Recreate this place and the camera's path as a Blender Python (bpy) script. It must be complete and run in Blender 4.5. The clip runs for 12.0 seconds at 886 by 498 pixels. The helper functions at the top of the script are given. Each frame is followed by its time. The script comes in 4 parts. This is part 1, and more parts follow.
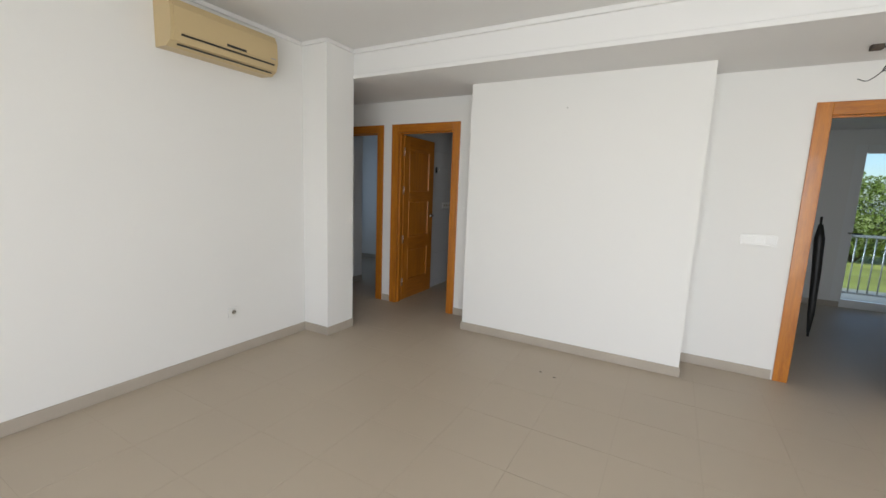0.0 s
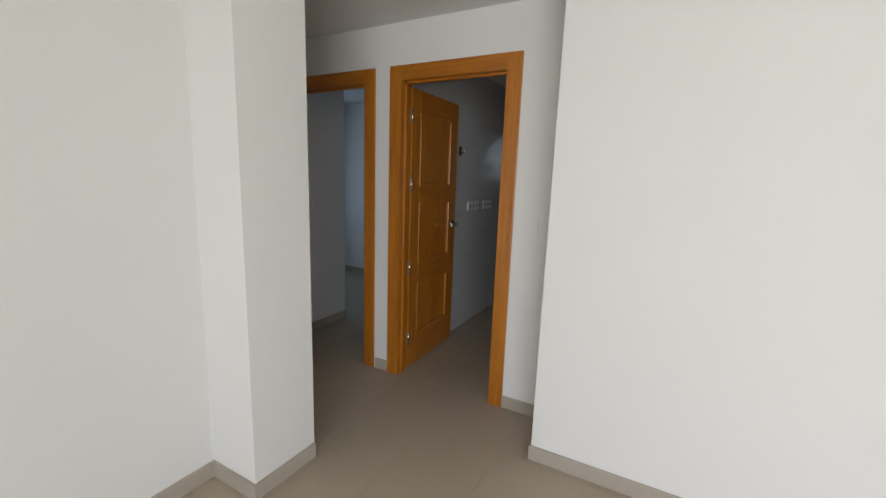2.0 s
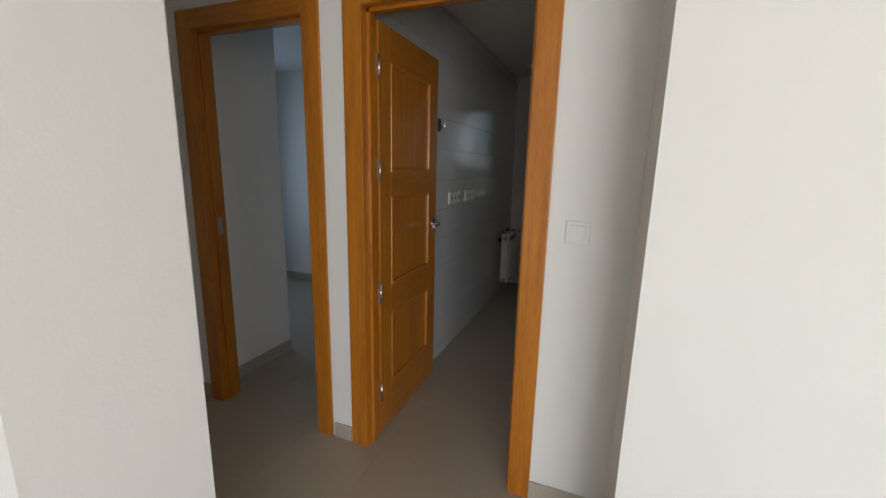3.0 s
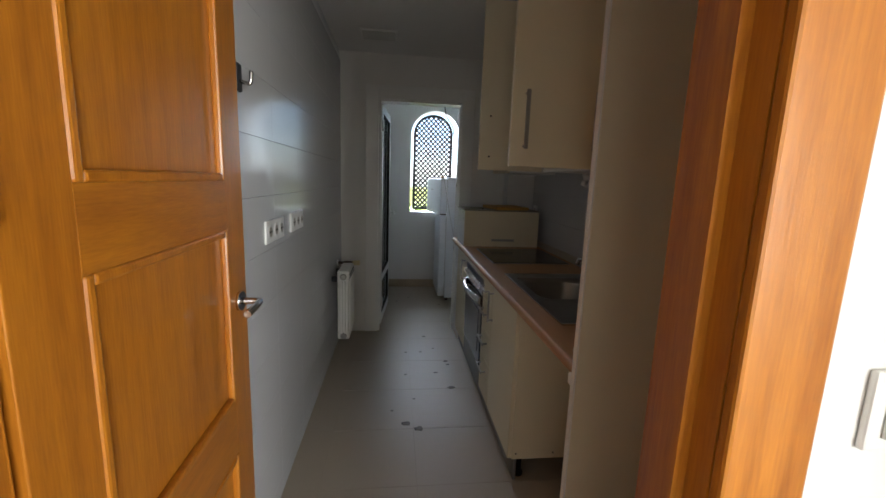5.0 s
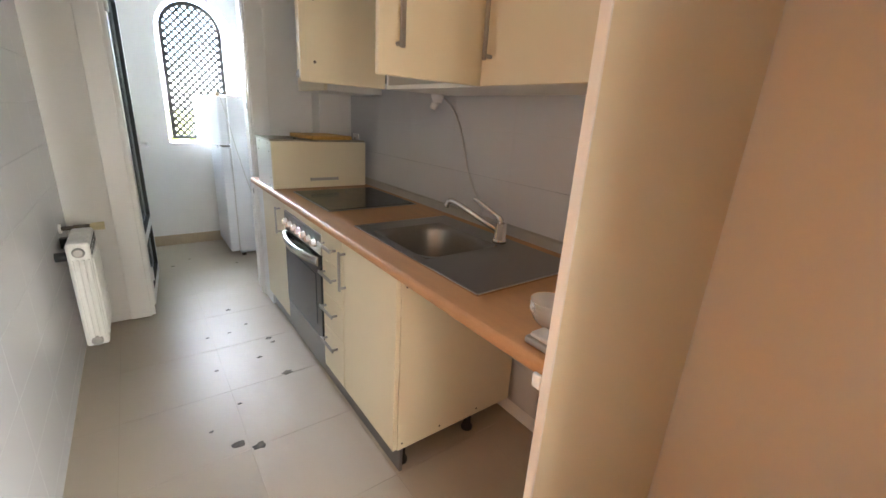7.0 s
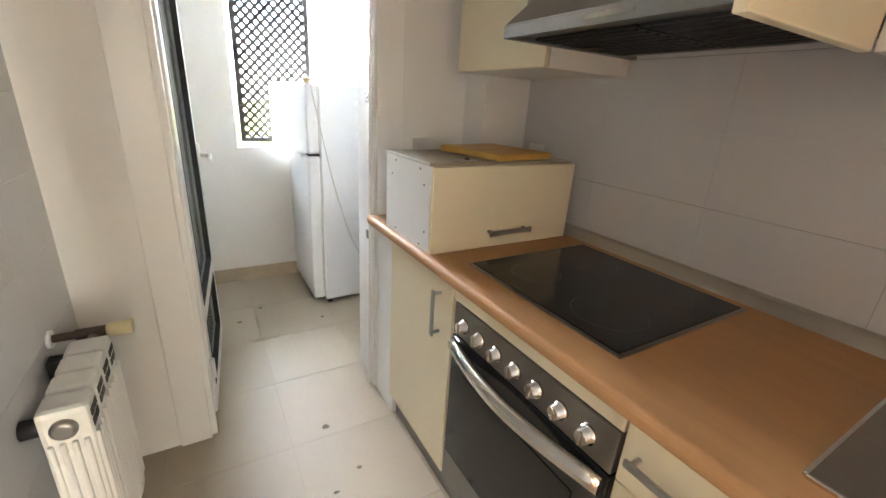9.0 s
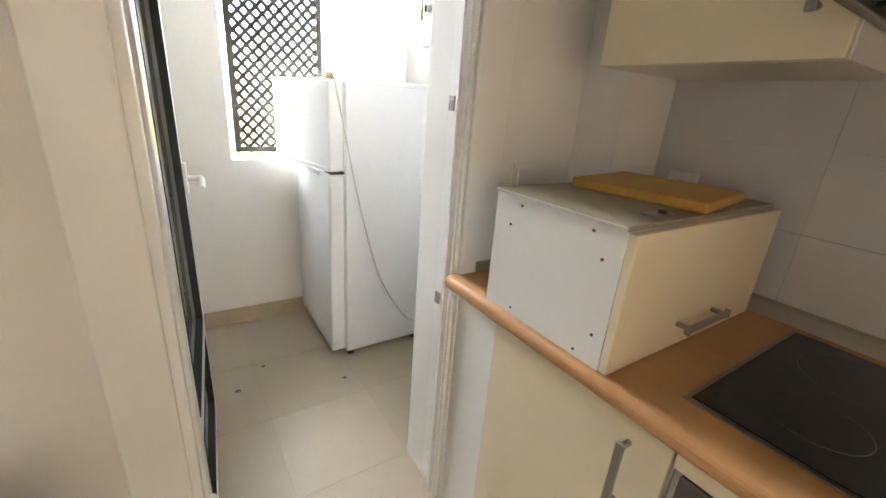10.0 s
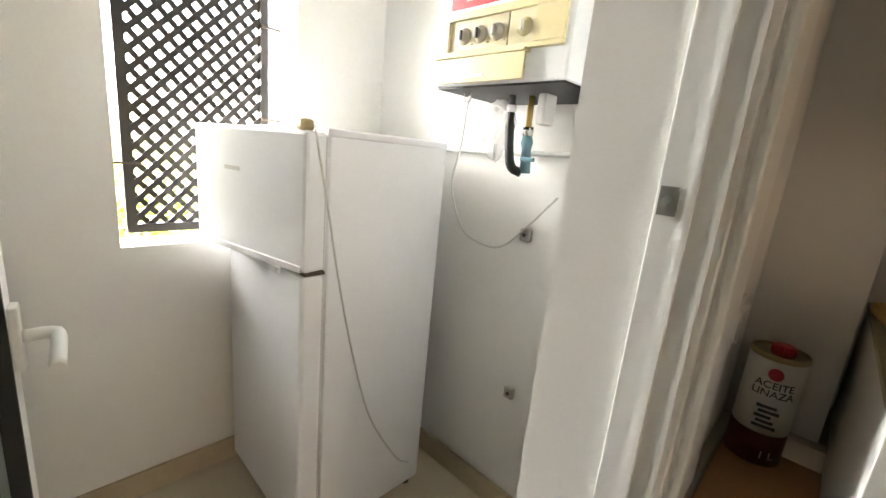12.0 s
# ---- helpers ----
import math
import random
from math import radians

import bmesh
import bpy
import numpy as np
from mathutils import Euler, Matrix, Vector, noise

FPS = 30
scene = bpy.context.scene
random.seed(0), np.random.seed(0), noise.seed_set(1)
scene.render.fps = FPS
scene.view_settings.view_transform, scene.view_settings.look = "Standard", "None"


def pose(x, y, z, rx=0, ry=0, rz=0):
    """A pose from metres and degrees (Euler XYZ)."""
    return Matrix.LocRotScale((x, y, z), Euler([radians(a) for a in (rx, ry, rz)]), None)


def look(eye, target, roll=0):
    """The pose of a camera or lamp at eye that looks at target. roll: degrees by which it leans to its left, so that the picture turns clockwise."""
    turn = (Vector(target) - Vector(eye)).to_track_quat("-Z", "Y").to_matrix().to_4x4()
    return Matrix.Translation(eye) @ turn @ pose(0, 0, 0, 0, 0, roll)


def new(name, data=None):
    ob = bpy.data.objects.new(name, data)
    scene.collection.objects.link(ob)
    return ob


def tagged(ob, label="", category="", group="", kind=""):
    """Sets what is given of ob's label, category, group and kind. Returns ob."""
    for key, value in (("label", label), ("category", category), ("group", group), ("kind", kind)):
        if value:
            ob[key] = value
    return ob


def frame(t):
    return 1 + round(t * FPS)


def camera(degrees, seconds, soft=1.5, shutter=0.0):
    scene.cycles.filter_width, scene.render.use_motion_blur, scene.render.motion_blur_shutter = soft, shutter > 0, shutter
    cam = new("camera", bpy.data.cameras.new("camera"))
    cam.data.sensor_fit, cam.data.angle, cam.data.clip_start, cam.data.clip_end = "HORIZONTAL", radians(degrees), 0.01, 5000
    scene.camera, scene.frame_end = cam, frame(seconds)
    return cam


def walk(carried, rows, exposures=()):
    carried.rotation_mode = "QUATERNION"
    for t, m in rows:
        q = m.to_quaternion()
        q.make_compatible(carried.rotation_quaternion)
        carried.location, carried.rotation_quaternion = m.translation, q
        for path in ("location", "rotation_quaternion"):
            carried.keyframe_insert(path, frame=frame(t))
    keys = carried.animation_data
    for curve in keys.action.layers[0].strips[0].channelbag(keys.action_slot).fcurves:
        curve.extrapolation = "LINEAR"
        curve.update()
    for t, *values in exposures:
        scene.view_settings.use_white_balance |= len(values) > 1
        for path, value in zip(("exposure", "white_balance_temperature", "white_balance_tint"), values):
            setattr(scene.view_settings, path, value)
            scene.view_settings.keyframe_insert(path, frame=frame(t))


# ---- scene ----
cam = camera(94.7, 12.0)
PATH = [
    (0, (0.48, 0.593, 1.417), (-0.484, 2.321, 1.125), 2.2),
    (0.5, (0.222, 1.033, 1.391), (-0.814, 2.714, 1.077), 2.5),
    (1, (-0.095, 1.502, 1.393), (-1.139, 3.173, 1.05), 3.0),
    (1.5, (-0.435, 1.913, 1.372), (-1.456, 3.604, 1.057), 2.6),
    (2, (-0.802, 2.302, 1.435), (-1.748, 4.03, 1.09), 2.0),
    (2.5, (-1.101, 2.682, 1.428), (-1.96, 4.449, 1.056), 1.6),
    (3, (-1.392, 3.038, 1.412), (-2.125, 4.855, 1.01), 1.3),
    (3.2, (-1.479, 3.177, 1.395), (-2.154, 5.012, 0.972), 1.2),
    (4.8, (-1.976, 4.161, 1.376), (-1.895, 6.132, 1.046), 1.9),
    (5, (-2.004, 4.281, 1.39), (-1.775, 6.24, 1.059), 2.1),
    (5.5, (-2.048, 4.486, 1.381), (-1.461, 6.362, 1.012), 2.5),
    (6, (-2.108, 4.642, 1.373), (-1.197, 6.365, 0.924), 2.7),
    (6.5, (-2.129, 4.737, 1.358), (-1.011, 6.304, 0.816), 3.1),
    (6.7, (-2.123, 4.777, 1.349), (-0.961, 6.298, 0.769), 3.3),
    (8.3, (-2.092, 5.712, 1.422), (-1.052, 7.278, 0.738), 4.3),
    (8.5, (-2.085, 5.893, 1.364), (-1.051, 7.479, 0.718), 4.3),
    (9, (-2.075, 6.331, 1.346), (-1.098, 7.943, 0.676), 3.6),
    (9.5, (-2.104, 6.691, 1.343), (-1.1, 8.288, 0.676), 3.8),
    (10, (-2.11, 7.039, 1.349), (-1.05, 8.596, 0.677), 4.4),
    (10.5, (-2.07, 7.325, 1.35), (-0.942, 8.836, 0.683), 4.9),
    (11, (-2.052, 7.542, 1.345), (-0.837, 8.995, 0.704), 5.5),
    (11.5, (-2.043, 7.75, 1.359), (-0.721, 9.131, 0.772), 5.7),
    (12, (-2.048, 7.833, 1.38), (-0.635, 9.177, 0.935), 5.5),
]
walk(cam, [(t, look(eye, target, roll)) for t, eye, target, roll in PATH],
     exposures=[(0, -0.02, 5500, 10), (2.0, 0.05, 5500, 10), (3.2, 0.35, 5600, 10), (4.8, 1.0, 5600, 8), (5.0, 1.6, 5600, 9), (5.5, 2.8, 5250, 9), (6.0, 3.4, 5500, 9), (6.5, 3.7, 5650, 9), (8.3, 4.2, 6200, 11), (9.5, 4.2, 6500, 11), (10.5, 3.9, 7000, 12), (12, 3.5, 7400, 13)])

# ---- daylight ----
world = bpy.data.worlds.new("world")
scene.world = world
world.use_nodes = True
wn = world.node_tree
sky = wn.nodes.new("ShaderNodeTexSky")
sky.sky_type = "NISHITA"
sky.sun_disc = False
sky.sun_elevation = radians(43)
sky.sun_rotation = radians(190)
wn.nodes["Background"].inputs["Strength"].default_value = 0.15
wn.links.new(sky.outputs["Color"], wn.nodes["Background"].inputs["Color"])


def lamp(name, kind, energy, colour, m, size=(1, 1), angle=0.5):
    d = bpy.data.lights.new(name, kind)
    d.energy, d.color = energy, colour
    if kind == "AREA":
        d.shape, d.size, d.size_y = "RECTANGLE", size[0], size[1]
    else:
        d.angle = radians(angle)
    ob = new(name, d)
    ob.matrix_world = m
    return ob


lamp("sun", "SUN", 4.0, (1.0, 0.93, 0.82), look((0, 0, 0), (-0.16, 0.92, -0.86)))
# sky light in the terrace opening behind the walk and outside the arched window
lamp("terrace_daylight", "AREA", 145, (1.0, 0.92, 0.82), look((1.1, -1.45, 1.15), (1.1, 3, 1.15)), (3.2, 2.2))
lamp("window_daylight", "AREA", 1100, (0.90, 0.95, 1.0), look((-3.3, 12.5, 3.1), (-1.4, 9.5, 1.5)), (4.4, 3.4))
# added bluish fill in the room behind the hall door, which has no window
lamp("room_fill", "AREA", 3, (0.7, 0.85, 1.0), look((-5.1, 5.9, 1.4), (-3, 5.9, 1.2)), (1.0, 1.2))

# ---- materials ----


def node_mat(name, base, rough=0.5, metal=0.0, var=0.06, scale=3.0, fine=60.0, bump=0.02, stretch=(1, 1, 1), grain=0.0,
             dark=None, spec=0.5, coat=0.0, rand=0.0, rvar=0.08, trans=0.0, alpha=1.0, room=False):
    """A surface of one base colour with broad and fine variation, relief and uneven gloss."""
    m = bpy.data.materials.new(name)
    m.use_nodes = True
    nt = m.node_tree
    nd, lk = nt.nodes, nt.links
    p = nd["Principled BSDF"]
    tc = nd.new("ShaderNodeTexCoord")
    mp = nd.new("ShaderNodeMapping")
    mp.inputs["Scale"].default_value = stretch
    geo = nd.new("ShaderNodeNewGeometry")
    lk.new(geo.outputs["Position"] if room else tc.outputs["Object"], mp.inputs["Vector"])

    def noise_tex(sc, detail):
        n = nd.new("ShaderNodeTexNoise")
        n.inputs["Scale"].default_value, n.inputs["Detail"].default_value = sc, detail
        lk.new(mp.outputs["Vector"], n.inputs["Vector"])
        return n.outputs["Fac"]

    broad, small = noise_tex(scale, 4), noise_tex(fine, 5)
    mix = nd.new("ShaderNodeMix")
    mix.data_type = "RGBA"
    d = dark or [c * (1 - 2.2 * var) for c in base]
    mix.inputs["A"].default_value = (*d, 1)
    mix.inputs["B"].default_value = (*[min(1, c * (1 + var)) for c in base], 1)
    add = nd.new("ShaderNodeMath")
    add.operation = "MULTIPLY_ADD"
    lk.new(small, add.inputs[0])
    add.inputs[1].default_value = 0.35 + grain
    sub = nd.new("ShaderNodeMath")
    sub.operation = "MULTIPLY_ADD"
    lk.new(broad, sub.inputs[0])
    sub.inputs[1].default_value, sub.inputs[2].default_value = 1.3, -0.3 - grain * 0.5
    lk.new(sub.outputs[0], add.inputs[2])
    fac = add.outputs[0]
    if rand:
        info = nd.new("ShaderNodeObjectInfo")
        r = nd.new("ShaderNodeMath")
        r.operation = "MULTIPLY_ADD"
        lk.new(info.outputs["Random"], r.inputs[0])
        r.inputs[1].default_value = rand
        lk.new(fac, r.inputs[2])
        fac = r.outputs[0]
    clampn = nd.new("ShaderNodeClamp")
    lk.new(fac, clampn.inputs["Value"])
    lk.new(clampn.outputs[0], mix.inputs["Factor"])
    lk.new(mix.outputs["Result"], p.inputs["Base Color"])
    rr = nd.new("ShaderNodeMapRange")
    lk.new(broad, rr.inputs["Value"])
    rr.inputs["To Min"].default_value, rr.inputs["To Max"].default_value = max(0.02, rough - rvar), min(1, rough + rvar)
    lk.new(rr.outputs[0], p.inputs["Roughness"])
    p.inputs["Metallic"].default_value = metal
    p.inputs["Specular IOR Level"].default_value = spec
    p.inputs["Coat Weight"].default_value = coat
    p.inputs["Coat Roughness"].default_value = 0.08
    p.inputs["Transmission Weight"].default_value = trans
    p.inputs["Alpha"].default_value = alpha
    if bump:
        b = nd.new("ShaderNodeBump")
        b.inputs["Strength"].default_value, b.inputs["Distance"].default_value = bump, 0.01
        lk.new(small, b.inputs["Height"])
        lk.new(b.outputs["Normal"], p.inputs["Normal"])
    return m


M = {}
M["paint"] = node_mat("white_wall_paint", (0.80, 0.79, 0.76), 0.75, var=0.004, scale=1.2, fine=140, bump=0.05, spec=0.3)
M["ceiling"] = node_mat("ceiling_paint", (0.78, 0.77, 0.75), 0.85, var=0.004, scale=1.5, fine=120, bump=0.04, spec=0.2)
M["tile"] = node_mat("beige_floor_tile", (0.455, 0.388, 0.295), 0.46, var=0.022, scale=1.1, fine=18, bump=0.004, rand=0.08, rvar=0.1, room=True)
M["grout"] = node_mat("floor_grout", (0.42, 0.355, 0.27), 0.6, var=0.05, scale=6, fine=80, bump=0.1, room=True)
M["skirt"] = node_mat("beige_skirting_tile", (0.44, 0.39, 0.32), 0.4, var=0.06, scale=4, fine=50, bump=0.01)
M["skirt_clay"] = node_mat("sandy_skirting_tile", (0.52, 0.42, 0.29), 0.45, var=0.12, scale=5, fine=50, bump=0.02)
M["walltile"] = node_mat("glossy_grey_wall_tile", (0.60, 0.60, 0.60), 0.15, spec=0.4, var=0.015, scale=1.2, fine=9, bump=0.004, rand=0.06, rvar=0.04, room=True)
M["wallgrout"] = node_mat("wall_grout", (0.56, 0.56, 0.56), 0.8, var=0.03)
M["wood"] = node_mat("honey_oak", (0.50, 0.190, 0.009), 0.32, var=0.12, scale=4, fine=30, stretch=(9, 9, 0.7), grain=0.5, bump=0.03, coat=0.25, dark=(0.29, 0.086, 0.007))
M["wood_h"] = node_mat("honey_oak_crosswise", (0.47, 0.177, 0.009), 0.32, var=0.12, scale=4, fine=30, stretch=(0.9, 0.9, 10), grain=0.5, bump=0.03, coat=0.25, dark=(0.27, 0.08, 0.007))
M["cream"] = node_mat("cream_cabinet_foil", (0.76, 0.68, 0.49), 0.35, var=0.005, scale=2, fine=60, bump=0, rvar=0.015)
M["melamine"] = node_mat("white_melamine", (0.78, 0.76, 0.70), 0.45, var=0.005, scale=3, fine=90, bump=0, rvar=0.015)
M["worktop"] = node_mat("beech_laminate_worktop", (0.50, 0.27, 0.115), 0.5, spec=0.35, var=0.08, scale=5, fine=70, stretch=(6, 0.8, 6), grain=0.3, bump=0.008)
M["board"] = node_mat("yellow_wooden_board", (0.62, 0.36, 0.08), 0.5, var=0.12, scale=4, fine=40, stretch=(1, 9, 6), grain=0.4, bump=0.03)
M["steel"] = node_mat("brushed_steel", (0.30, 0.28, 0.25), 0.34, metal=1.0, var=0.05, scale=3, fine=200, stretch=(12, 1, 12), bump=0.01)
M["hood"] = node_mat("grey_hood_steel", (0.30, 0.29, 0.27), 0.4, metal=0.8, var=0.06, scale=3, fine=150, stretch=(1, 8, 1), bump=0.01)
M["chrome"] = node_mat("chrome", (0.68, 0.66, 0.63), 0.14, metal=1.0, var=0.02, bump=0)
M["handle"] = node_mat("satin_nickel", (0.42, 0.40, 0.37), 0.38, metal=0.9, var=0.04, bump=0.005, fine=150)
M["alu"] = node_mat("aluminium_strip", (0.50, 0.46, 0.40), 0.35, metal=0.7, var=0.06, bump=0.01)
M["hob"] = node_mat("black_ceramic_glass", (0.012, 0.010, 0.009), 0.13, var=0.2, scale=6, fine=90, bump=0.003, rvar=0.07)
M["oven_glass"] = node_mat("dark_oven_glass", (0.02, 0.022, 0.025), 0.08, var=0.1, bump=0)
M["black"] = node_mat("black_plastic", (0.018, 0.017, 0.016), 0.5, var=0.15, bump=0.02)
M["rubber"] = node_mat("black_rubber_seal", (0.012, 0.012, 0.013), 0.6, var=0.1)
M["white"] = node_mat("white_plastic", (0.80, 0.79, 0.76), 0.3, var=0.005, scale=4, bump=0, rvar=0.015)
M["pvc"] = node_mat("white_pvc", (0.82, 0.82, 0.80), 0.28, var=0.005, scale=3, bump=0, rvar=0.015)
M["fridge"] = node_mat("white_enamel", (0.78, 0.79, 0.81), 0.3, var=0.005, scale=2, fine=160, bump=0, rvar=0.015)
M["ac"] = node_mat("yellowed_plastic", (0.56, 0.435, 0.23), 0.42, var=0.03, scale=3, bump=0.004)
M["yellow"] = node_mat("yellowed_boiler_panel", (0.66, 0.57, 0.33), 0.4, var=0.04, bump=0.005)
M["ac_pale"] = node_mat("pale_yellowed_plastic", (0.62, 0.56, 0.38), 0.4, var=0.03, bump=0.004)
M["enamel"] = node_mat("radiator_enamel", (0.76, 0.75, 0.70), 0.28, var=0.005, bump=0, rvar=0.015)
M["lattice"] = node_mat("dark_painted_lattice", (0.022, 0.017, 0.014), 0.5, var=0.15, bump=0.03)
M["brass"] = node_mat("brass", (0.60, 0.42, 0.16), 0.3, metal=1.0, var=0.1)
M["teal"] = node_mat("blue_green_valve_paint", (0.10, 0.22, 0.26), 0.4, var=0.15)
M["red"] = node_mat("red_label", (0.55, 0.025, 0.04), 0.4, var=0.04)
M["darkred"] = node_mat("rust_red_paint", (0.16, 0.03, 0.02), 0.4, var=0.2, scale=14)
M["tin"] = node_mat("tin_plate", (0.55, 0.43, 0.22), 0.3, metal=0.8, var=0.15, scale=9)
M["print"] = node_mat("black_print", (0.03, 0.028, 0.028), 0.5, var=0.05)
M["grime"] = node_mat("dark_grime", (0.10, 0.075, 0.055), 0.7, var=0.3, scale=30, bump=0.1)
M["smudge"] = node_mat("grey_brown_dirt", (0.19, 0.16, 0.125), 0.75, var=0.3, scale=30, bump=0.1)
M["cable"] = node_mat("pale_cable", (0.58, 0.57, 0.54), 0.45, var=0.04)
M["foliage"] = node_mat("foliage", (0.20, 0.26, 0.04), 0.6, var=0.35, scale=5, fine=20, bump=0.1)
M["lawn"] = node_mat("dry_grass", (0.40, 0.42, 0.08), 0.9, var=0.3, scale=0.6, fine=14, bump=0.1)
M["topboard"] = node_mat("dull_olive_board", (0.33, 0.29, 0.20), 0.55, var=0.08, scale=5, fine=60, bump=0.01)
M["pale"] = node_mat("pale_stain", (0.60, 0.57, 0.52), 0.6, var=0.1, scale=9)
M["film"] = node_mat("clear_plastic_film", (0.82, 0.82, 0.80), 0.15, var=0.03, scale=14, bump=0.3, fine=25, alpha=0.45)


def glass_mat(name, tint):
    m = bpy.data.materials.new(name)
    m.use_nodes = True
    nt = m.node_tree
    nt.nodes.remove(nt.nodes["Principled BSDF"])
    facing = nt.nodes.new("ShaderNodeLayerWeight")
    facing.inputs["Blend"].default_value = 0.5
    steep = nt.nodes.new("ShaderNodeMath")
    steep.operation = "POWER"
    steep.inputs[1].default_value = 4.0
    nt.links.new(facing.outputs["Facing"], steep.inputs[0])
    fres = nt.nodes.new("ShaderNodeMath")
    fres.operation = "MULTIPLY_ADD"
    fres.inputs[1].default_value, fres.inputs[2].default_value = 0.7, 0.05
    nt.links.new(steep.outputs[0], fres.inputs[0])
    clear, gloss, mix = (nt.nodes.new("ShaderNodeBsdf" + k) if k != "Mix" else nt.nodes.new("ShaderNodeMixShader") for k in ("Transparent", "Glossy", "Mix"))
    clear.inputs["Color"].default_value = (*tint, 1)
    gloss.inputs["Roughness"].default_value = 0.01
    nt.links.new(fres.outputs[0], mix.inputs[0])
    nt.links.new(clear.outputs[0], mix.inputs[1])
    nt.links.new(gloss.outputs[0], mix.inputs[2])
    nt.links.new(mix.outputs[0], nt.nodes["Material Output"].inputs["Surface"])
    return m


M["glass"] = glass_mat("door_glass", (0.92, 0.96, 0.96))

# ---- mesh helpers ----


def box(bm, x0, y0, z0, x1, y1, z1, bev=0.0, seg=2):
    g = bmesh.ops.create_cube(bm, size=1)["verts"]
    for v in g:
        v.co = Vector(((x0, x1)[v.co.x > 0], (y0, y1)[v.co.y > 0], (z0, z1)[v.co.z > 0]))
    if (x1 - x0) * (y1 - y0) * (z1 - z0) < 0:
        bmesh.ops.reverse_faces(bm, faces=list({f for v in g for f in v.link_faces}))
    if bev:
        bmesh.ops.bevel(bm, geom=list({e for v in g for e in v.link_edges}), offset=bev, segments=seg, affect="EDGES", profile=0.5)
    return bm


def boxes(*rows, bev=0.0):
    bm = bmesh.new()
    for r in rows:
        box(bm, *r, bev=bev)
    return bm


def tube(bm, pts, r, n=8, ends=True):
    """A round bar along a line of points; r is one radius or one for each point."""
    pts = [Vector(p) for p in pts]
    rs = r if isinstance(r, (list, tuple)) else [r] * len(pts)
    rings, side = [], None
    for i, p in enumerate(pts):
        d = (pts[min(i + 1, len(pts) - 1)] - pts[max(i - 1, 0)]).normalized()
        if side is None:
            side = d.orthogonal().normalized()
        side = (side - d * side.dot(d)).normalized()
        up = d.cross(side)
        rings.append([bm.verts.new(p + rs[i] * (math.cos(a) * side + math.sin(a) * up)) for a in (2 * math.pi * k / n for k in range(n))])
    for a, b in zip(rings, rings[1:]):
        for k in range(n):
            f = bm.faces.new((a[k], a[(k + 1) % n], b[(k + 1) % n], b[k]))
            f.smooth = True
    if ends:
        bm.faces.new(rings[0][::-1])
        bm.faces.new(rings[-1])
    return bm


def bar(*a, **k):
    return tube(bmesh.new(), *a, **k)


def smooth_line(pts, per=6):
    """Points along a soft curve through pts."""
    p = [Vector(q) for q in pts]
    p = [2 * p[0] - p[1]] + p + [2 * p[-1] - p[-2]]
    out = []
    for a, b, c, d in zip(p, p[1:], p[2:], p[3:]):
        for k in range(per):
            t = k / per
            out.append(0.5 * (2 * b + (c - a) * t + (2 * a - 5 * b + 4 * c - d) * t * t + (3 * b - a - 3 * c + d) * t ** 3))
    return out + [p[-2]]


def prism(bm, outline, axis, lo, hi):
    """An outline in the plane across axis, drawn out from lo to hi."""
    def at(u, v, w):
        return {"x": (w, u, v), "y": (u, w, v), "z": (u, v, w)}[axis]
    a = [bm.verts.new(at(u, v, lo)) for u, v in outline]
    b = [bm.verts.new(at(u, v, hi)) for u, v in outline]
    fs = [bm.faces.new(a), bm.faces.new(b[::-1])]
    for i in range(len(a)):
        j = (i + 1) % len(a)
        fs.append(bm.faces.new((a[j], a[i], b[i], b[j])))
    bmesh.ops.recalc_face_normals(bm, faces=fs)
    return bm


def mesh_of(name, bm, material):
    me = bpy.data.meshes.new(name)
    bm.to_mesh(me)
    bm.free()
    me.materials.append(M[material])
    return me


def structure(name, bm, material, label=""):
    return tagged(new(name, mesh_of(name, bm, material)), label, kind="structure")


def thing(name, m, label, category, group="", kind=""):
    ob = new(name)
    ob.empty_display_size = 0.1
    ob.matrix_basis = m if isinstance(m, Matrix) else Matrix.Translation(m)
    return tagged(ob, label, category, group, kind)


def root(ob):
    return root(ob.parent) if ob.parent else ob


def part(name, bm, material, parent, label="", world=True):
    """One mesh under a thing or a part; world: its mesh was drawn at its place in the room."""
    if world:
        bm.transform(root(parent).matrix_basis.inverted())
    ob = new(name, mesh_of(name, bm, material))
    ob.parent = parent
    return tagged(ob, label)


# ---- the large structure ----
FX0, FX1, FY0, FY1 = -5.3, 3.4, -1.4, 9.6
H_LIV, H_SOF, H_KIT = 2.655, 2.40, 2.41
structure("ground", boxes((-80, -80, -0.75, 80, 120, -0.70)), "lawn", "dry green lawn around the house")
structure("floor", boxes((FX0, FY0, -0.15, FX1, FY1, -0.0012)), "grout", "beige tiled floor with narrow grey joints")

# living room, hall and the wall with the doors
structure("wall_west", boxes((-2.70, FY0, 0, -2.555, 3.655, H_LIV + 0.1), (-2.556, 3.314, 0, -2.254, 3.655, H_LIV + 0.05)), "paint", "white painted wall with a square pillar")
structure("wall_hall_south", boxes((-3.70, 3.515, 0, -2.70, 3.655, H_SOF)), "paint")
structure("wall_hall_west", boxes((-3.70, 3.655, 0, -3.58, 4.612, H_SOF)), "paint")
Y0, Y1, DTOP = 4.612, 4.715, 2.058
OPEN = ((-3.425, -2.705), (-2.42, -1.678), (1.385, 2.115))


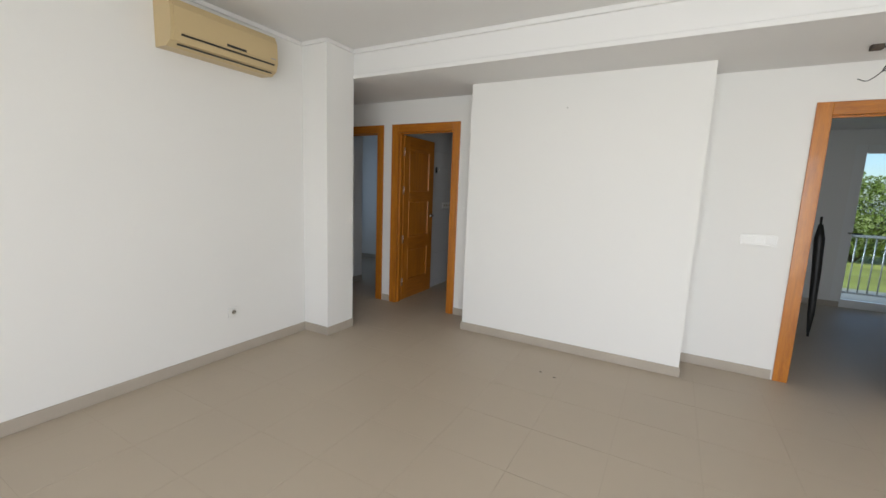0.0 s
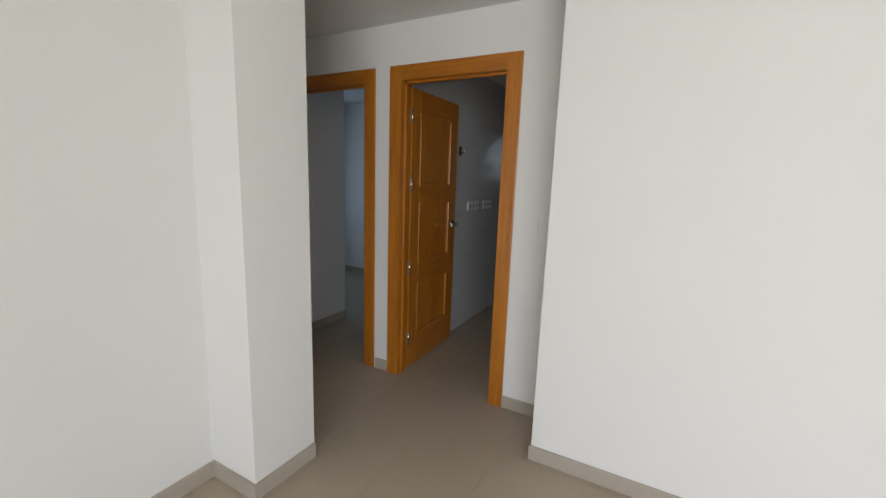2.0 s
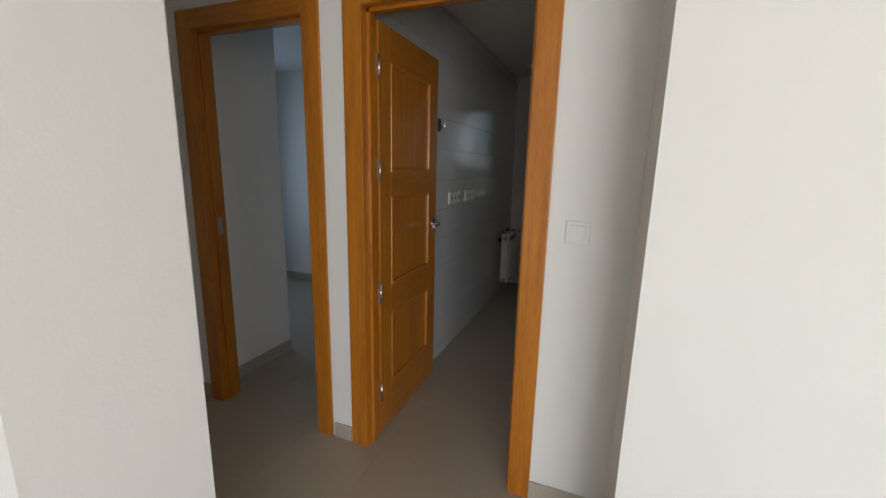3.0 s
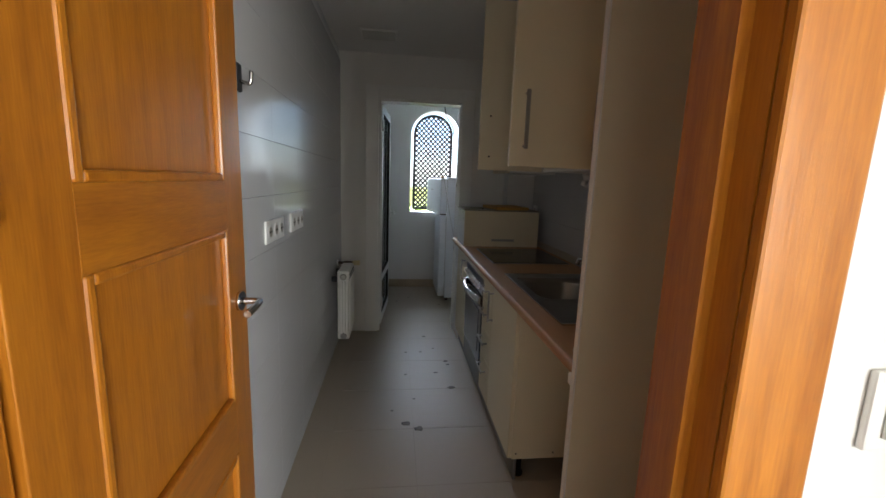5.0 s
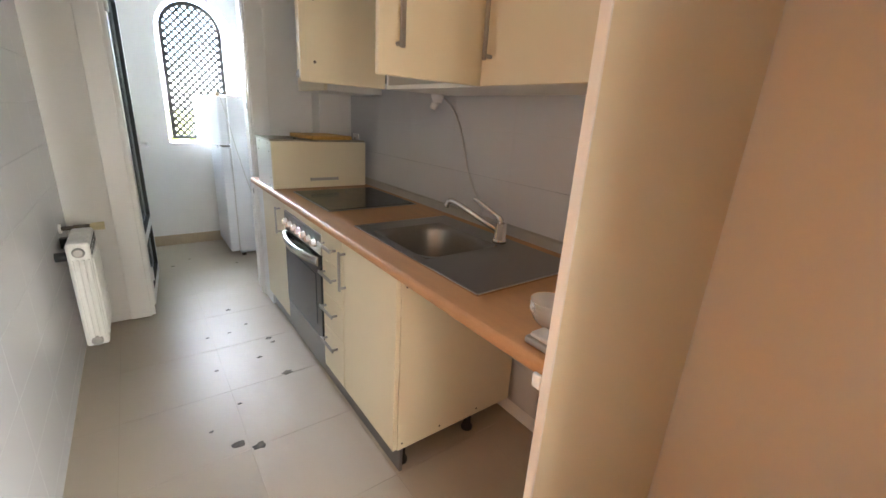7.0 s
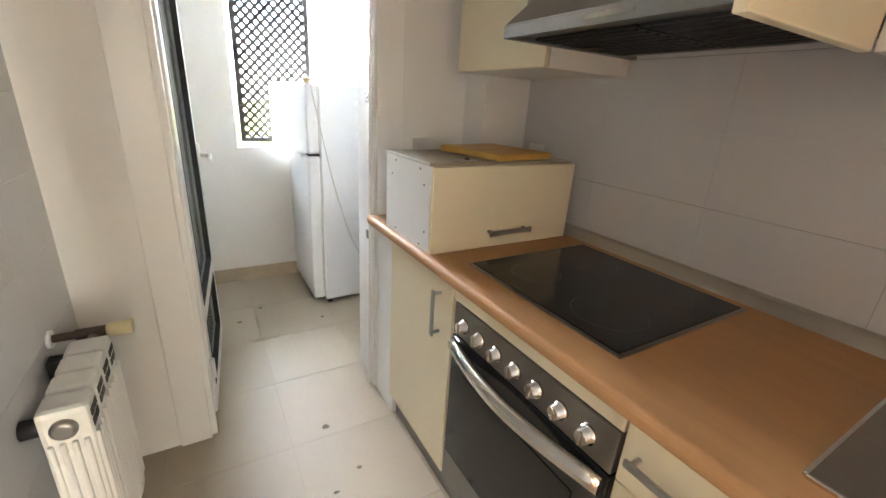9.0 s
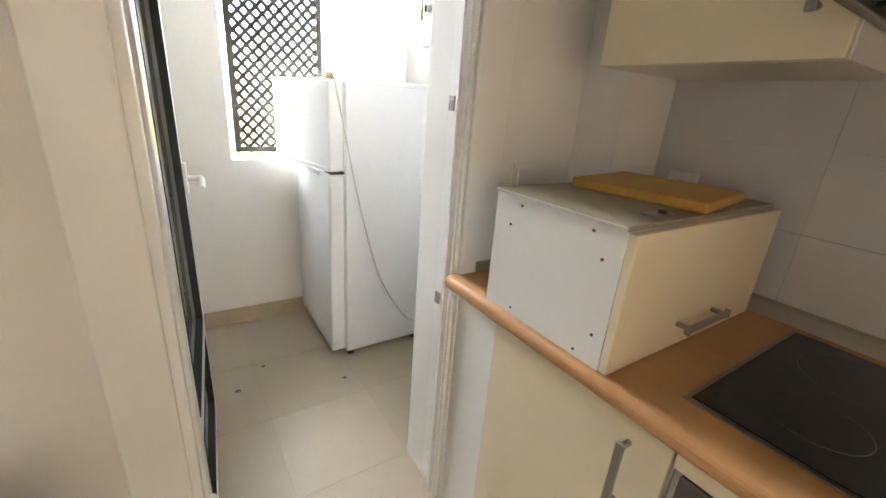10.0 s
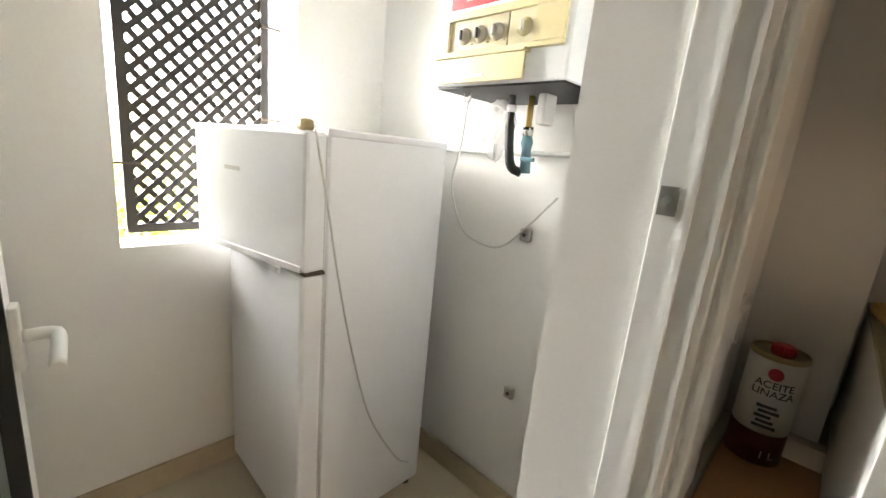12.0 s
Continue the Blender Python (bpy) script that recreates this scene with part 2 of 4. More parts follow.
def door_wall():
    bm, x = bmesh.new(), -3.70
    for a, b in OPEN:
        box(bm, x, Y0, 0, a, Y1, H_SOF)
        box(bm, a, Y0, DTOP, b, Y1, H_SOF)
        x = b
    return box(bm, x, Y0, 0, FX1, Y1, H_SOF)


structure("wall_north", door_wall(), "paint", "white wall with three wooden door frames")
structure("wall_box", boxes((-1.291, 4.224, 0, 0.645, Y0 - 0.002, H_SOF)), "paint", "white boxed-out wall section")
structure("wall_east", boxes((FX1 - 0.1, FY0, 0, FX1, Y0, H_LIV + 0.1)), "paint")
structure("wall_south", boxes((-2.70, FY0, 0, -0.55, FY0 + 0.12, H_LIV), (2.75, FY0, 0, FX1, FY0 + 0.12, H_LIV), (-0.55, FY0, 2.3, 2.75, FY0 + 0.12, H_LIV)), "paint", "white wall with a wide terrace opening")
structure("ceiling", boxes((-2.70, FY0, H_LIV, FX1, 3.655, H_LIV + 0.1)), "ceiling", "white flat ceiling")
structure("ceiling_beam", boxes((-3.70, 3.655, H_SOF, FX1, 4.75, H_LIV + 0.1)), "ceiling", "white dropped ceiling beam")
structure("cornice", boxes((-2.555, FY0 + 0.12, H_LIV - 0.035, -2.535, 3.314, H_LIV), (-2.555, 3.294, H_LIV - 0.035, -2.234, 3.314, H_LIV),
                           (-2.254, 3.314, H_LIV - 0.035, -2.234, 3.63, H_LIV), (-2.254, 3.63, H_LIV - 0.04, FX1 - 0.1, 3.655, H_LIV),
                           (-2.254, 3.637, H_SOF - 0.003, FX1 - 0.1, 3.655, H_SOF + 0.035), bev=0.006), "ceiling", "white plaster moulding strips")

# skirting, 8 cm, a little proud of the walls
S, T = 0.08, 0.011
structure("baseboard_1", boxes((-2.555, FY0 + 0.12, 0, -2.555 + T, 3.314, S), (-2.544, 3.314 - T, 0, -2.254 + T, 3.314, S), (-2.254, 3.314, 0, -2.254 + T, 3.655, S), bev=0.002), "skirt", "beige tile skirting")
structure("baseboard_2", boxes((-1.291 - T, 4.224 - T, 0, 0.645 + T, 4.224, S), (-1.291 - T, 4.224, 0, -1.291, 4.585, S), (0.645, 4.224, 0, 0.645 + T, 4.585, S), bev=0.002), "skirt", "beige tile skirting")
structure("baseboard_3", boxes((-3.58, Y0 - T, 0, -3.515, Y0, S), (-2.613, Y0 - T, 0, -2.512, Y0, S), (-1.605, Y0 - T, 0, -1.302, Y0, S), (0.656, Y0 - T, 0, 1.293, Y0, S), (2.207, Y0 - T, 0, FX1 - 0.1, Y0, S), (-3.58, 3.69, 0, -3.58 + T, 4.589, S), bev=0.002), "skirt", "beige tile skirting")

# kitchen shell
KX0, KX1, KY1 = -2.485, -0.82, 7.92
structure("wall_kitchen_west", boxes((-2.61, Y1, 0, KX0 - 0.009, 9.51, H_KIT)), "wallgrout", "glossy grey tiled kitchen wall")
structure("wall_kitchen_east", boxes((KX1 + 0.009, Y1, 0, -0.70, 9.66, H_KIT)), "paint", "kitchen wall in pale glossy tile and paint")
UX0, UX1, UTOP = -2.166, -1.452, 2.05
structure("wall_kitchen_north", boxes((-2.494, KY1, 0, UX0, 8.15, H_KIT), (UX1, KY1, 0, KX1 + 0.009, 8.15, H_KIT), (UX0, KY1, UTOP, UX1, 8.15, H_KIT)), "paint", "white wall with the opening to the utility room")
structure("wall_pilaster", boxes((-1.05, 7.77, 0.885, KX1 + 0.009, KY1, H_KIT)), "paint", "narrow painted pilaster in the kitchen corner")
structure("trim_opening", boxes((-2.275, KY1 - 0.014, 0, UX0, KY1, UTOP + 0.11), (UX1 - 0.004, KY1 - 0.014, 0, -1.345, KY1, UTOP + 0.11), (UX0, KY1 - 0.014, UTOP, UX1 - 0.004, KY1, UTOP + 0.11), bev=0.004), "pvc", "white band around the opening")
structure("ceiling_kitchen", boxes((-2.61, Y1, H_KIT, -0.70, 9.66, H_KIT + 0.1)), "ceiling", "white kitchen ceiling")

# far wall of the utility room with an arched window
WX0, WX1, WZ0, WY0, WY1 = -1.84, -1.235, 0.98, 9.51, 9.66
WXC, WR = (WX0 + WX1) / 2, (WX1 - WX0) / 2
WZC = 2.235 - WR


def arch_wall():
    bm = boxes((-2.61, WY0, 0, WX0, WY1, H_KIT), (WX1, WY0, 0, -0.81, WY1, H_KIT), (WX0, WY0, 0, WX1, WY1, WZ0))
    n = 24
    for k in range(n):
        a, b = math.pi * k / n, math.pi * (k + 1) / n
        xa, xb = WXC + WR * math.cos(a), WXC + WR * math.cos(b)
        prism(bm, [(xa, WZC + WR * math.sin(a)), (xa, H_KIT), (xb, H_KIT), (xb, WZC + WR * math.sin(b))], "y", WY0, WY1)
    return bm


structure("wall_utility", arch_wall(), "paint", "white wall with a round-arched window opening")
structure("baseboard_4", boxes((-2.5, WY0 - 0.013, 0, KX1, WY0, 0.10), (KX1 - 0.006, 8.15, 0, KX1 + 0.009, WY0 - 0.013, 0.10), (UX1 + 0.06, 8.15, 0, KX1 - 0.006, 8.163, 0.10), (-2.49, 8.16, 0, -2.477, WY0 - 0.013, 0.10), bev=0.002), "skirt_clay", "sandy tile skirting, worn in places")

# room behind the hall door
structure("wall_corridor", boxes((-3.70, Y1, 0, -3.56, 5.32, H_SOF), (FX0, 5.2, 0, -3.70, 5.32, H_SOF), (FX0, 6.9, 0, -2.6, 7.0, H_SOF), (FX0 - 0.1, 5.2, 0, FX0, 7.0, H_SOF)), "paint", "white corridor wall")
structure("baseboard_5", boxes((-3.56, Y1 + 0.05, 0, -3.548, 5.32, S), (FX0, 6.888, 0, -2.62, 6.9, S), bev=0.002), "skirt", "beige tile skirting")
structure("ceiling_corridor", boxes((FX0, Y1, H_SOF, -2.62, 7.0, H_SOF + 0.1)), "ceiling")

# bedroom with a glazed balcony door
BY = 8.1
structure("wall_bedroom", boxes((-0.70, BY, 0, 2.50, BY + 0.2, H_SOF), (3.24, BY, 0, 4.0, BY + 0.2, H_SOF), (2.50, BY, 2.2, 3.24, BY + 0.2, H_SOF), (4.0, Y1, 0, 4.1, BY + 0.2, H_SOF), (FX1, Y1 - 0.1, 0, 4.1, Y1, H_SOF)), "paint", "white bedroom walls")
structure("floor_bedroom", boxes((FX1, Y1, -0.15, 4.1, BY + 0.2, -0.001)), "grout")
structure("ceiling_bedroom", boxes((-0.70, Y1, H_SOF, 4.1, BY + 0.2, H_SOF + 0.1)), "ceiling")
structure("baseboard_6", boxes((-0.6, BY - T, 0, 2.6, BY, S), bev=0.002), "skirt", "beige tile skirting")


def door_frame(name, a, b, label):
    """Lining and flat mouldings of one door opening."""
    th = tagged(thing(name, (a, Y0, 0), label, "door frame"), kind="structure")
    i, w, p = 0.012, 0.092, 0.016
    for side, x0, x1, y0, y1 in (("lining", a, a + i, Y0, Y1), ("lining", b - i, b, Y0, Y1)):
        part(side, boxes((x0, y0, 0, x1, y1, DTOP)), "wood", th)
    part("lining_head", boxes((a + i, Y0, DTOP - i, b - i, Y1, DTOP)), "wood_h", th)
    for y0, y1 in ((Y0 - p, Y0), (Y1, Y1 + 0.005)):
        part("architrave", boxes((a - w + i, y0, 0, a + i, y1, DTOP + w - i), bev=0.002), "wood", th)
        part("architrave", boxes((b - i, y0, 0, b + w - i, y1, DTOP + w - i), bev=0.004), "wood", th)
        part("architrave_head", boxes((a + i, y0, DTOP - i, b - i, y1, DTOP + w - i), bev=0.004), "wood_h", th)
    for x0, x1 in ((a + i, a + i + 0.014), (b - i - 0.014, b - i)):
        part("door_stop", boxes((x0, Y0 + 0.03, 0, x1, Y1 - 0.045, DTOP - i)), "wood", th)
    part("door_stop", boxes((a + i, Y0 + 0.03, DTOP - i - 0.014, b - i, Y1 - 0.045, DTOP - i)), "wood_h", th)
    return th


f1 = door_frame("door_frame_hall", *OPEN[0], "honey-coloured oak door frame of the hall doorway")
part("strike_plate", boxes((-3.413, 4.655, 1.0, -3.3965, 4.68, 1.1)), "handle", f1)
door_frame("door_frame_kitchen", *OPEN[1], "honey-coloured oak door frame of the kitchen doorway")
door_frame("door_frame_bedroom", *OPEN[2], "honey-coloured oak door frame of the bedroom doorway")


def panel_door():
    """Kitchen door: three raised panels between stiles and rails; y runs from the hinges to the latch."""
    th = thing("panelled_door", pose(-2.405, 4.732, 0, rz=1.5), "open honey-coloured oak door with three raised panels", "door")
    L, t, top, st = 0.725, 0.04, 2.03, 0.115
    zs = (0.24, 0.64, 0.79, 1.25, 1.37, 1.88)
    for y0, y1 in ((0, st), (L - st, L)):
        part("stile", boxes((-t, y0, 0.008, 0, y1, top), bev=0.002), "wood", th, world=False)
    for z0, z1 in ((0.008, zs[0]), (zs[1], zs[2]), (zs[3], zs[4]), (zs[5], top)):
        part("rail", boxes((-t, st, z0, 0, L - st, z1)), "wood_h", th, world=False)
    for z0, z1 in ((zs[0], zs[1]), (zs[2], zs[3]), (zs[4], zs[5])):
        pn = part("panel", boxes((-t + 0.012, st, z0, -0.012, L - st, z1)), "wood", th, world=False)
        bm = bmesh.new()
        for s0, s1 in ((-0.014, 0.004), (-t - 0.004, -t + 0.014)):
            box(bm, s0, st, z0, s1, st + 0.018, z1, 0.005)
            box(bm, s0, L - st - 0.018, z0, s1, L - st, z1, 0.005)
            box(bm, s0, st + 0.018, z0, s1, L - st - 0.018, z0 + 0.018, 0.005)
            box(bm, s0, st + 0.018, z1 - 0.018, s1, L - st - 0.018, z1, 0.005)
        part("moulding", bm, "wood", pn, world=False)
    for z in (0.24, 0.78, 1.38, 1.84):
        h = part("hinge", boxes((-0.03, -0.012, z - 0.05, 0.004, 0.002, z + 0.05), bev=0.002), "handle", th, world=False)
        part("knuckle", bar([(0.006, -0.008, z - 0.05), (0.006, -0.008, z + 0.05)], 0.007, 10), "chrome", h, world=False)
    for s in (1, -1):
        x = 0 if s > 0 else -t
        r = part("rosette", bar([(x, L - 0.06, 1.05), (x + s * 0.01, L - 0.06, 1.05)], 0.026, 20), "chrome", th, world=False)
        part("lever", bar(smooth_line([(x + s * 0.01, L - 0.06, 1.05), (x + s * 0.045, L - 0.06, 1.05), (x + s * 0.056, L - 0.075, 1.05), (x + s * 0.056, L - 0.17, 1.048)]), 0.0095, 12), "chrome", r, world=False)
    return th


panel_door()


# ---- living room things ----
def air_conditioner():
    th = thing("air_conditioner", (-2.555, 2.07, 2.22), "yellowed cream wall air conditioner with a dark slot", "air conditioner")
    y0, y1 = 2.105, 2.895
    outline = [(-2.555, 2.255), (-2.43, 2.25), (-2.375, 2.28), (-2.355, 2.345), (-2.36, 2.485), (-2.385, 2.535), (-2.43, 2.55), (-2.555, 2.55)]
    part("body", prism(bmesh.new(), outline, "y", y0 + 0.02, y1 - 0.02), "ac", th)
    for a, b in ((y0, y0 + 0.02), (y1 - 0.02, y1)):
        part("end_cap", prism(bmesh.new(), [(x * 0.98 - 0.0511, z) for x, z in outline], "y", a, b), "ac", th)
    part("air_slot", boxes((-2.373, y0 + 0.06, 2.318, -2.350, y1 - 0.04, 2.327)), "black", th, "thin black air slot")
    part("flap_gap", boxes((-2.40, y0 + 0.05, 2.262, -2.383, y1 - 0.04, 2.268)), "black", th)
    part("display", boxes((-2.365, 2.47, 2.345, -2.353, 2.62, 2.362), bev=0.002), "black", th, "dark display strip")
    part("badge", boxes((-2.364, 2.83, 2.362, -2.3535, 2.875, 2.369)), "handle", th)
    return th


air_conditioner()


def socket_plate(m, n, rosettes=True, group=""):
    """Wall plate facing local -y with n round sockets or rockers."""
    kind = "sockets" if rosettes else "switches"
    th = thing("wall_socket" if rosettes else "light_switch", m, f"white plastic wall {'socket' if rosettes else 'switch'} plate" + (f" with {n} {kind}" if n > 1 else " on a painted wall"), "socket" if rosettes else "switch", group)
    w = 0.075
    part("plate", boxes((-w * n / 2 - 0.006, -0.009, -0.043, w * n / 2 + 0.006, 0, 0.043), bev=0.003), "white", th, world=False)
    for k in range(n):
        c = (k - (n - 1) / 2) * w
        if rosettes:
            bm = bar([(c, -0.0095, 0), (c, -0.012, 0)], 0.026, 20)
            r = part("rosette", bm, "white", th, world=False)
            # a proud disc, its darker grey standing in for shade inside the socket
            part("recess", bar([(c, -0.0118, 0), (c, -0.0125, 0)], 0.019, 20), "alu", r, world=False)
            for s in (-1, 1):
                part("pin_hole", bar([(c + s * 0.0095, -0.0124, 0), (c + s * 0.0095, -0.0132, 0)], 0.0045, 8), "black", r, world=False)
        else:
            part("rocker", boxes((c - 0.027, -0.014, -0.028, c + 0.027, -0.009, 0.028), bev=0.002), "white", th, world=False)
    return th


socket_plate(pose(-2.555, 2.568, 0.362, rz=90), 1)
socket_plate(pose(1.085, 4.612, 1.11), 3, False)
socket_plate(pose(-1.49, 4.612, 1.178), 1, False)
socket_plate(pose(KX1, 4.925, 1.18, rz=-90), 1)
for yy in (5.945, 6.305):
    socket_plate(pose(KX0, yy, 1.175, rz=90), 3, group="sockets on the tiled wall")
socket_plate(pose(-3.56, 5.0, 1.15, rz=90), 1, False)
socket_plate(pose(KX1, 7.675, 1.165, rz=-90), 1)
socket_plate(pose(-1.25, KY1, 1.16), 1, False)

wire = thing("ceiling_wires", (1.5, 4.25, H_SOF), "bare lamp wires hanging from a ceiling outlet", "wires")
part("outlet_clip", boxes((1.44, 4.21, H_SOF - 0.03, 1.50, 4.26, H_SOF), bev=0.004), "grime", wire)
part("wire", bar(smooth_line([(1.50, 4.24, H_SOF), (1.55, 4.23, H_SOF - 0.10), (1.46, 4.22, H_SOF - 0.21), (1.40, 4.22, H_SOF - 0.20)]), 0.003, 6), "black", wire)
part("wire", bar(smooth_line([(1.50, 4.24, H_SOF), (1.58, 4.24, H_SOF - 0.13), (1.52, 4.25, H_SOF - 0.15), (1.57, 4.26, H_SOF - 0.06)]), 0.003, 6), "black", wire)
hook = thing("wall_hook", (-0.391, 4.224, 2.134), "small empty grey plug set in the white wall", "wall plug")
part("plug", bar([(-0.391, 4.224, 2.134), (-0.391, 4.214, 2.134)], 0.007, 8), "cable", hook)

rng = random.Random(4)


def blot(name, x, y, z, r, material, label, category, group=""):
    """A thin flake with a ragged rim lying on the floor."""
    n = 12
    rim = [(x + r * (0.55 + 0.5 * rng.random()) * math.cos(2 * math.pi * k / n), y + r * 0.7 * (0.55 + 0.5 * rng.random()) * math.sin(2 * math.pi * k / n)) for k in range(n)]
    ob = new(name, mesh_of(name, prism(bmesh.new(), rim, "z", z, z + 0.0015), material))
    return tagged(ob, label, category, group)


for x, y, r in ((-0.31, 3.685, 0.014), (-0.19, 3.645, 0.012)):
    blot("crumb", x, y, 0.0005, r, "black", "small dark crumb on the beige tiles", "crumb", "crumbs on the floor")

# folded dark stand by the bedroom door, and the glazed balcony door with its railing
st = thing("folded_parasol", (1.87, 6.2, 0), "black folded parasol standing upright in the bedroom", "parasol")
part("cover", bar([(1.868, 6.2, 0.05), (1.866, 6.2, 0.25), (1.85, 6.2, 0.7), (1.83, 6.2, 1.05), (1.822, 6.2, 1.2)], [0.015, 0.03, 0.04, 0.045, 0.02], 12), "black", st)
part("pole", bar([(1.87, 6.2, 0.0), (1.818, 6.2, 1.28)], 0.011, 8), "black", st)
bd = tagged(thing("door_balcony", (2.50, BY, 0), "white balcony door with one tall pane", "balcony door"), kind="structure")
for r in ((2.50, BY + 0.02, 0, 2.62, BY + 0.09, 2.2), (3.14, BY + 0.02, 0, 3.24, BY + 0.09, 2.2), (2.62, BY + 0.02, 0, 3.14, BY + 0.09, 0.11), (2.62, BY + 0.02, 2.09, 3.14, BY + 0.09, 2.2)):
    part("frame", boxes(r, bev=0.006), "pvc", bd)
part("pane", boxes((2.62, BY + 0.05, 0.11, 3.14, BY + 0.056, 2.09)), "glass", bd).visible_shadow = False
part("handle", bar(smooth_line([(2.58, BY + 0.02, 1.03), (2.58, BY - 0.04, 1.03), (2.62, BY - 0.05, 1.03), (2.70, BY - 0.05, 1.03)]), 0.01, 8), "black", bd)
rail = thing("balcony_railing", (3.2, BY + 0.9, 0), "grey metal balcony railing with upright bars", "railing")
part("slab", boxes((2.0, BY + 0.2, -0.2, 5.2, BY + 1.05, -0.02)), "skirt", rail)
part("top_rail", boxes((2.0, BY + 0.88, 0.93, 5.2, BY + 0.92, 0.97), bev=0.005), "handle", rail)
part("bottom_rail", boxes((2.0, BY + 0.885, 0.06, 5.2, BY + 0.915, 0.09)), "handle", rail)
for k in range(29):
    part("bar", bar([(2.05 + 0.11 * k, BY + 0.9, 0.08), (2.05 + 0.11 * k, BY + 0.9, 0.94)], 0.009, 6), "handle", rail)
for x in (2.02, 3.6, 5.18):
    part("post", boxes((x - 0.02, BY + 0.88, -0.02, x + 0.02, BY + 0.92, 0.94)), "handle", rail)
# terrace opening behind the walk
tf = tagged(thing("window_terrace", (1.1, FY0, 0), "white sliding terrace door frame", "terrace door"), kind="structure")
for x in (-0.55, 1.07, 2.69):
    part("post", boxes((x, FY0 + 0.03, 0, x + 0.06, FY0 + 0.09, 2.3), bev=0.004), "pvc", tf)
part("head", boxes((-0.49, FY0 + 0.03, 2.26, 2.69, FY0 + 0.09, 2.3), bev=0.004), "pvc", tf)


def shrub(at, rx, ry, h, n, seed, label):
    """A bush of many small leaf blades on short limbs."""
    r = random.Random(seed)
    th = thing("shrub", at, label, "shrub", "shrubs outside")
    limbs = bmesh.new()
    for k in range(7):
        a = 2 * math.pi * k / 7
        tube(limbs, [(0, 0, 0), (0.3 * rx * math.cos(a), 0.3 * ry * math.sin(a), h * 0.4), (0.6 * rx * math.cos(a), 0.6 * ry * math.sin(a), h * 0.75)], [0.05, 0.035, 0.015], 6)
    part("limbs", limbs, "grime", th, world=False)
    vs, fs = [], []
    for k in range(n):
        u, w = r.uniform(0, 2 * math.pi), r.uniform(-1, 1)
        q = (0.55 + 0.45 * r.random() ** 0.5) * (0.85 + 0.3 * noise.noise(Vector((math.cos(u) * 2, math.sin(u) * 2, w * 2 + seed))))
        s = math.sqrt(1 - w * w)
        c = Vector((rx * q * s * math.cos(u), ry * q * s * math.sin(u), h * (0.5 + 0.5 * q * w)))
        a, b = Vector((r.gauss(0, 1), r.gauss(0, 1), r.gauss(0, 1))).normalized(), Vector((r.gauss(0, 1), r.gauss(0, 1), r.gauss(0, 1))).normalized()
        e = r.uniform(0.05, 0.1)
        i = len(vs)
        vs += [c - a * e, c + b * e * 0.5, c + a * e, c - b * e * 0.5]
        fs.append((i, i + 1, i + 2, i + 3))
    me = bpy.data.meshes.new("leaves")
    me.from_pydata(vs, [], fs)
    me.materials.append(M["foliage"])
    leaves = new("leaves", me)
    leaves.parent = th
    return th


shrub((-1.9, 13.2, -0.7), 1.6, 1.0, 1.7, 2600, 1, "loose green shrub on the lawn outside")
shrub((0.9, 13.8, -0.7), 1.5, 1.0, 1.75, 2400, 2, "loose green shrub on the lawn outside")
shrub((6.4, 21.0, -0.7), 3.4, 1.4, 3.4, 14000, 3, "tall green shrub beyond the balcony")
shrub((11.5, 22.5, -0.7), 3.4, 1.4, 3.8, 14000, 5, "tall green shrub beyond the balcony")
shrub((2.6, 14.6, -0.7), 1.7, 1.2, 2.2, 3000, 6, "loose green shrub on the lawn outside")


# ---- kitchen ----
FR = -1.47          # plane of the lower fronts
WT0, WT1 = 0.848, 0.887


def bar_handle(th, p0, p1, out, material="handle", w=0.011):
    """A flat bar on two stems; out: the way that it stands off its front."""
    p0, p1, out = Vector(p0), Vector(p1), Vector(out)
    d = (p1 - p0).normalized()
    bm = bmesh.new()
    side = d.cross(out).normalized()
    g = bmesh.ops.create_cube(bm, size=1)["verts"]
    mid = (p0 + p1) / 2 + out * 0.028
    for v in g:
        c = v.co.copy()
        v.co = mid + d * c.x * (p1 - p0).length + side * c.y * w * 1.5 + out * c.z * w * 0.7
    bmesh.ops.bevel(bm, geom=list(bm.edges), offset=0.002, segments=2, affect="EDGES")
    bmesh.ops.recalc_face_normals(bm, faces=list(bm.faces))
    h = part("handle", bm, material, th, "satin nickel bar handle")
    for q in (p0 + d * 0.012, p1 - d * 0.012):
        part("stem", bar([q, q + out * 0.028], 0.006, 8), material, h)
    return h


OUT = (-1, 0, 0)


def carcass(th, x0, x1, y0, y1, z0, z1, material="melamine", back=True):
    t = 0.016
    for r in ((x0, y0, z0, x1, y0 + t, z1), (x0, y1 - t, z0, x1, y1, z1)):
        part("side_panel", boxes(r, bev=0.001), material, th)
    part("bottom_panel", boxes((x0, y0 + t, z0, x1, y1 - t, z0 + t)), material, th)
    part("top_panel", boxes((x0, y0 + t, z1 - t, x1, y1 - t, z1)), material, th)
    if back:
        part("back_panel", boxes((x1 - 0.006, y0 + t, z0 + t, x1, y1 - t, z1 - t)), material, th)


def legs(th, y0, y1):
    for x in (-1.40, -1.05):
        for y in (y0 + 0.05, y1 - 0.05):
            l = part("leg", bar([(x, y, 0.0), (x, y, 0.012), (x, y, 0.013), (x, y, 0.115)], [0.026, 0.026, 0.017, 0.017], 12), "black", th, "black plastic foot")


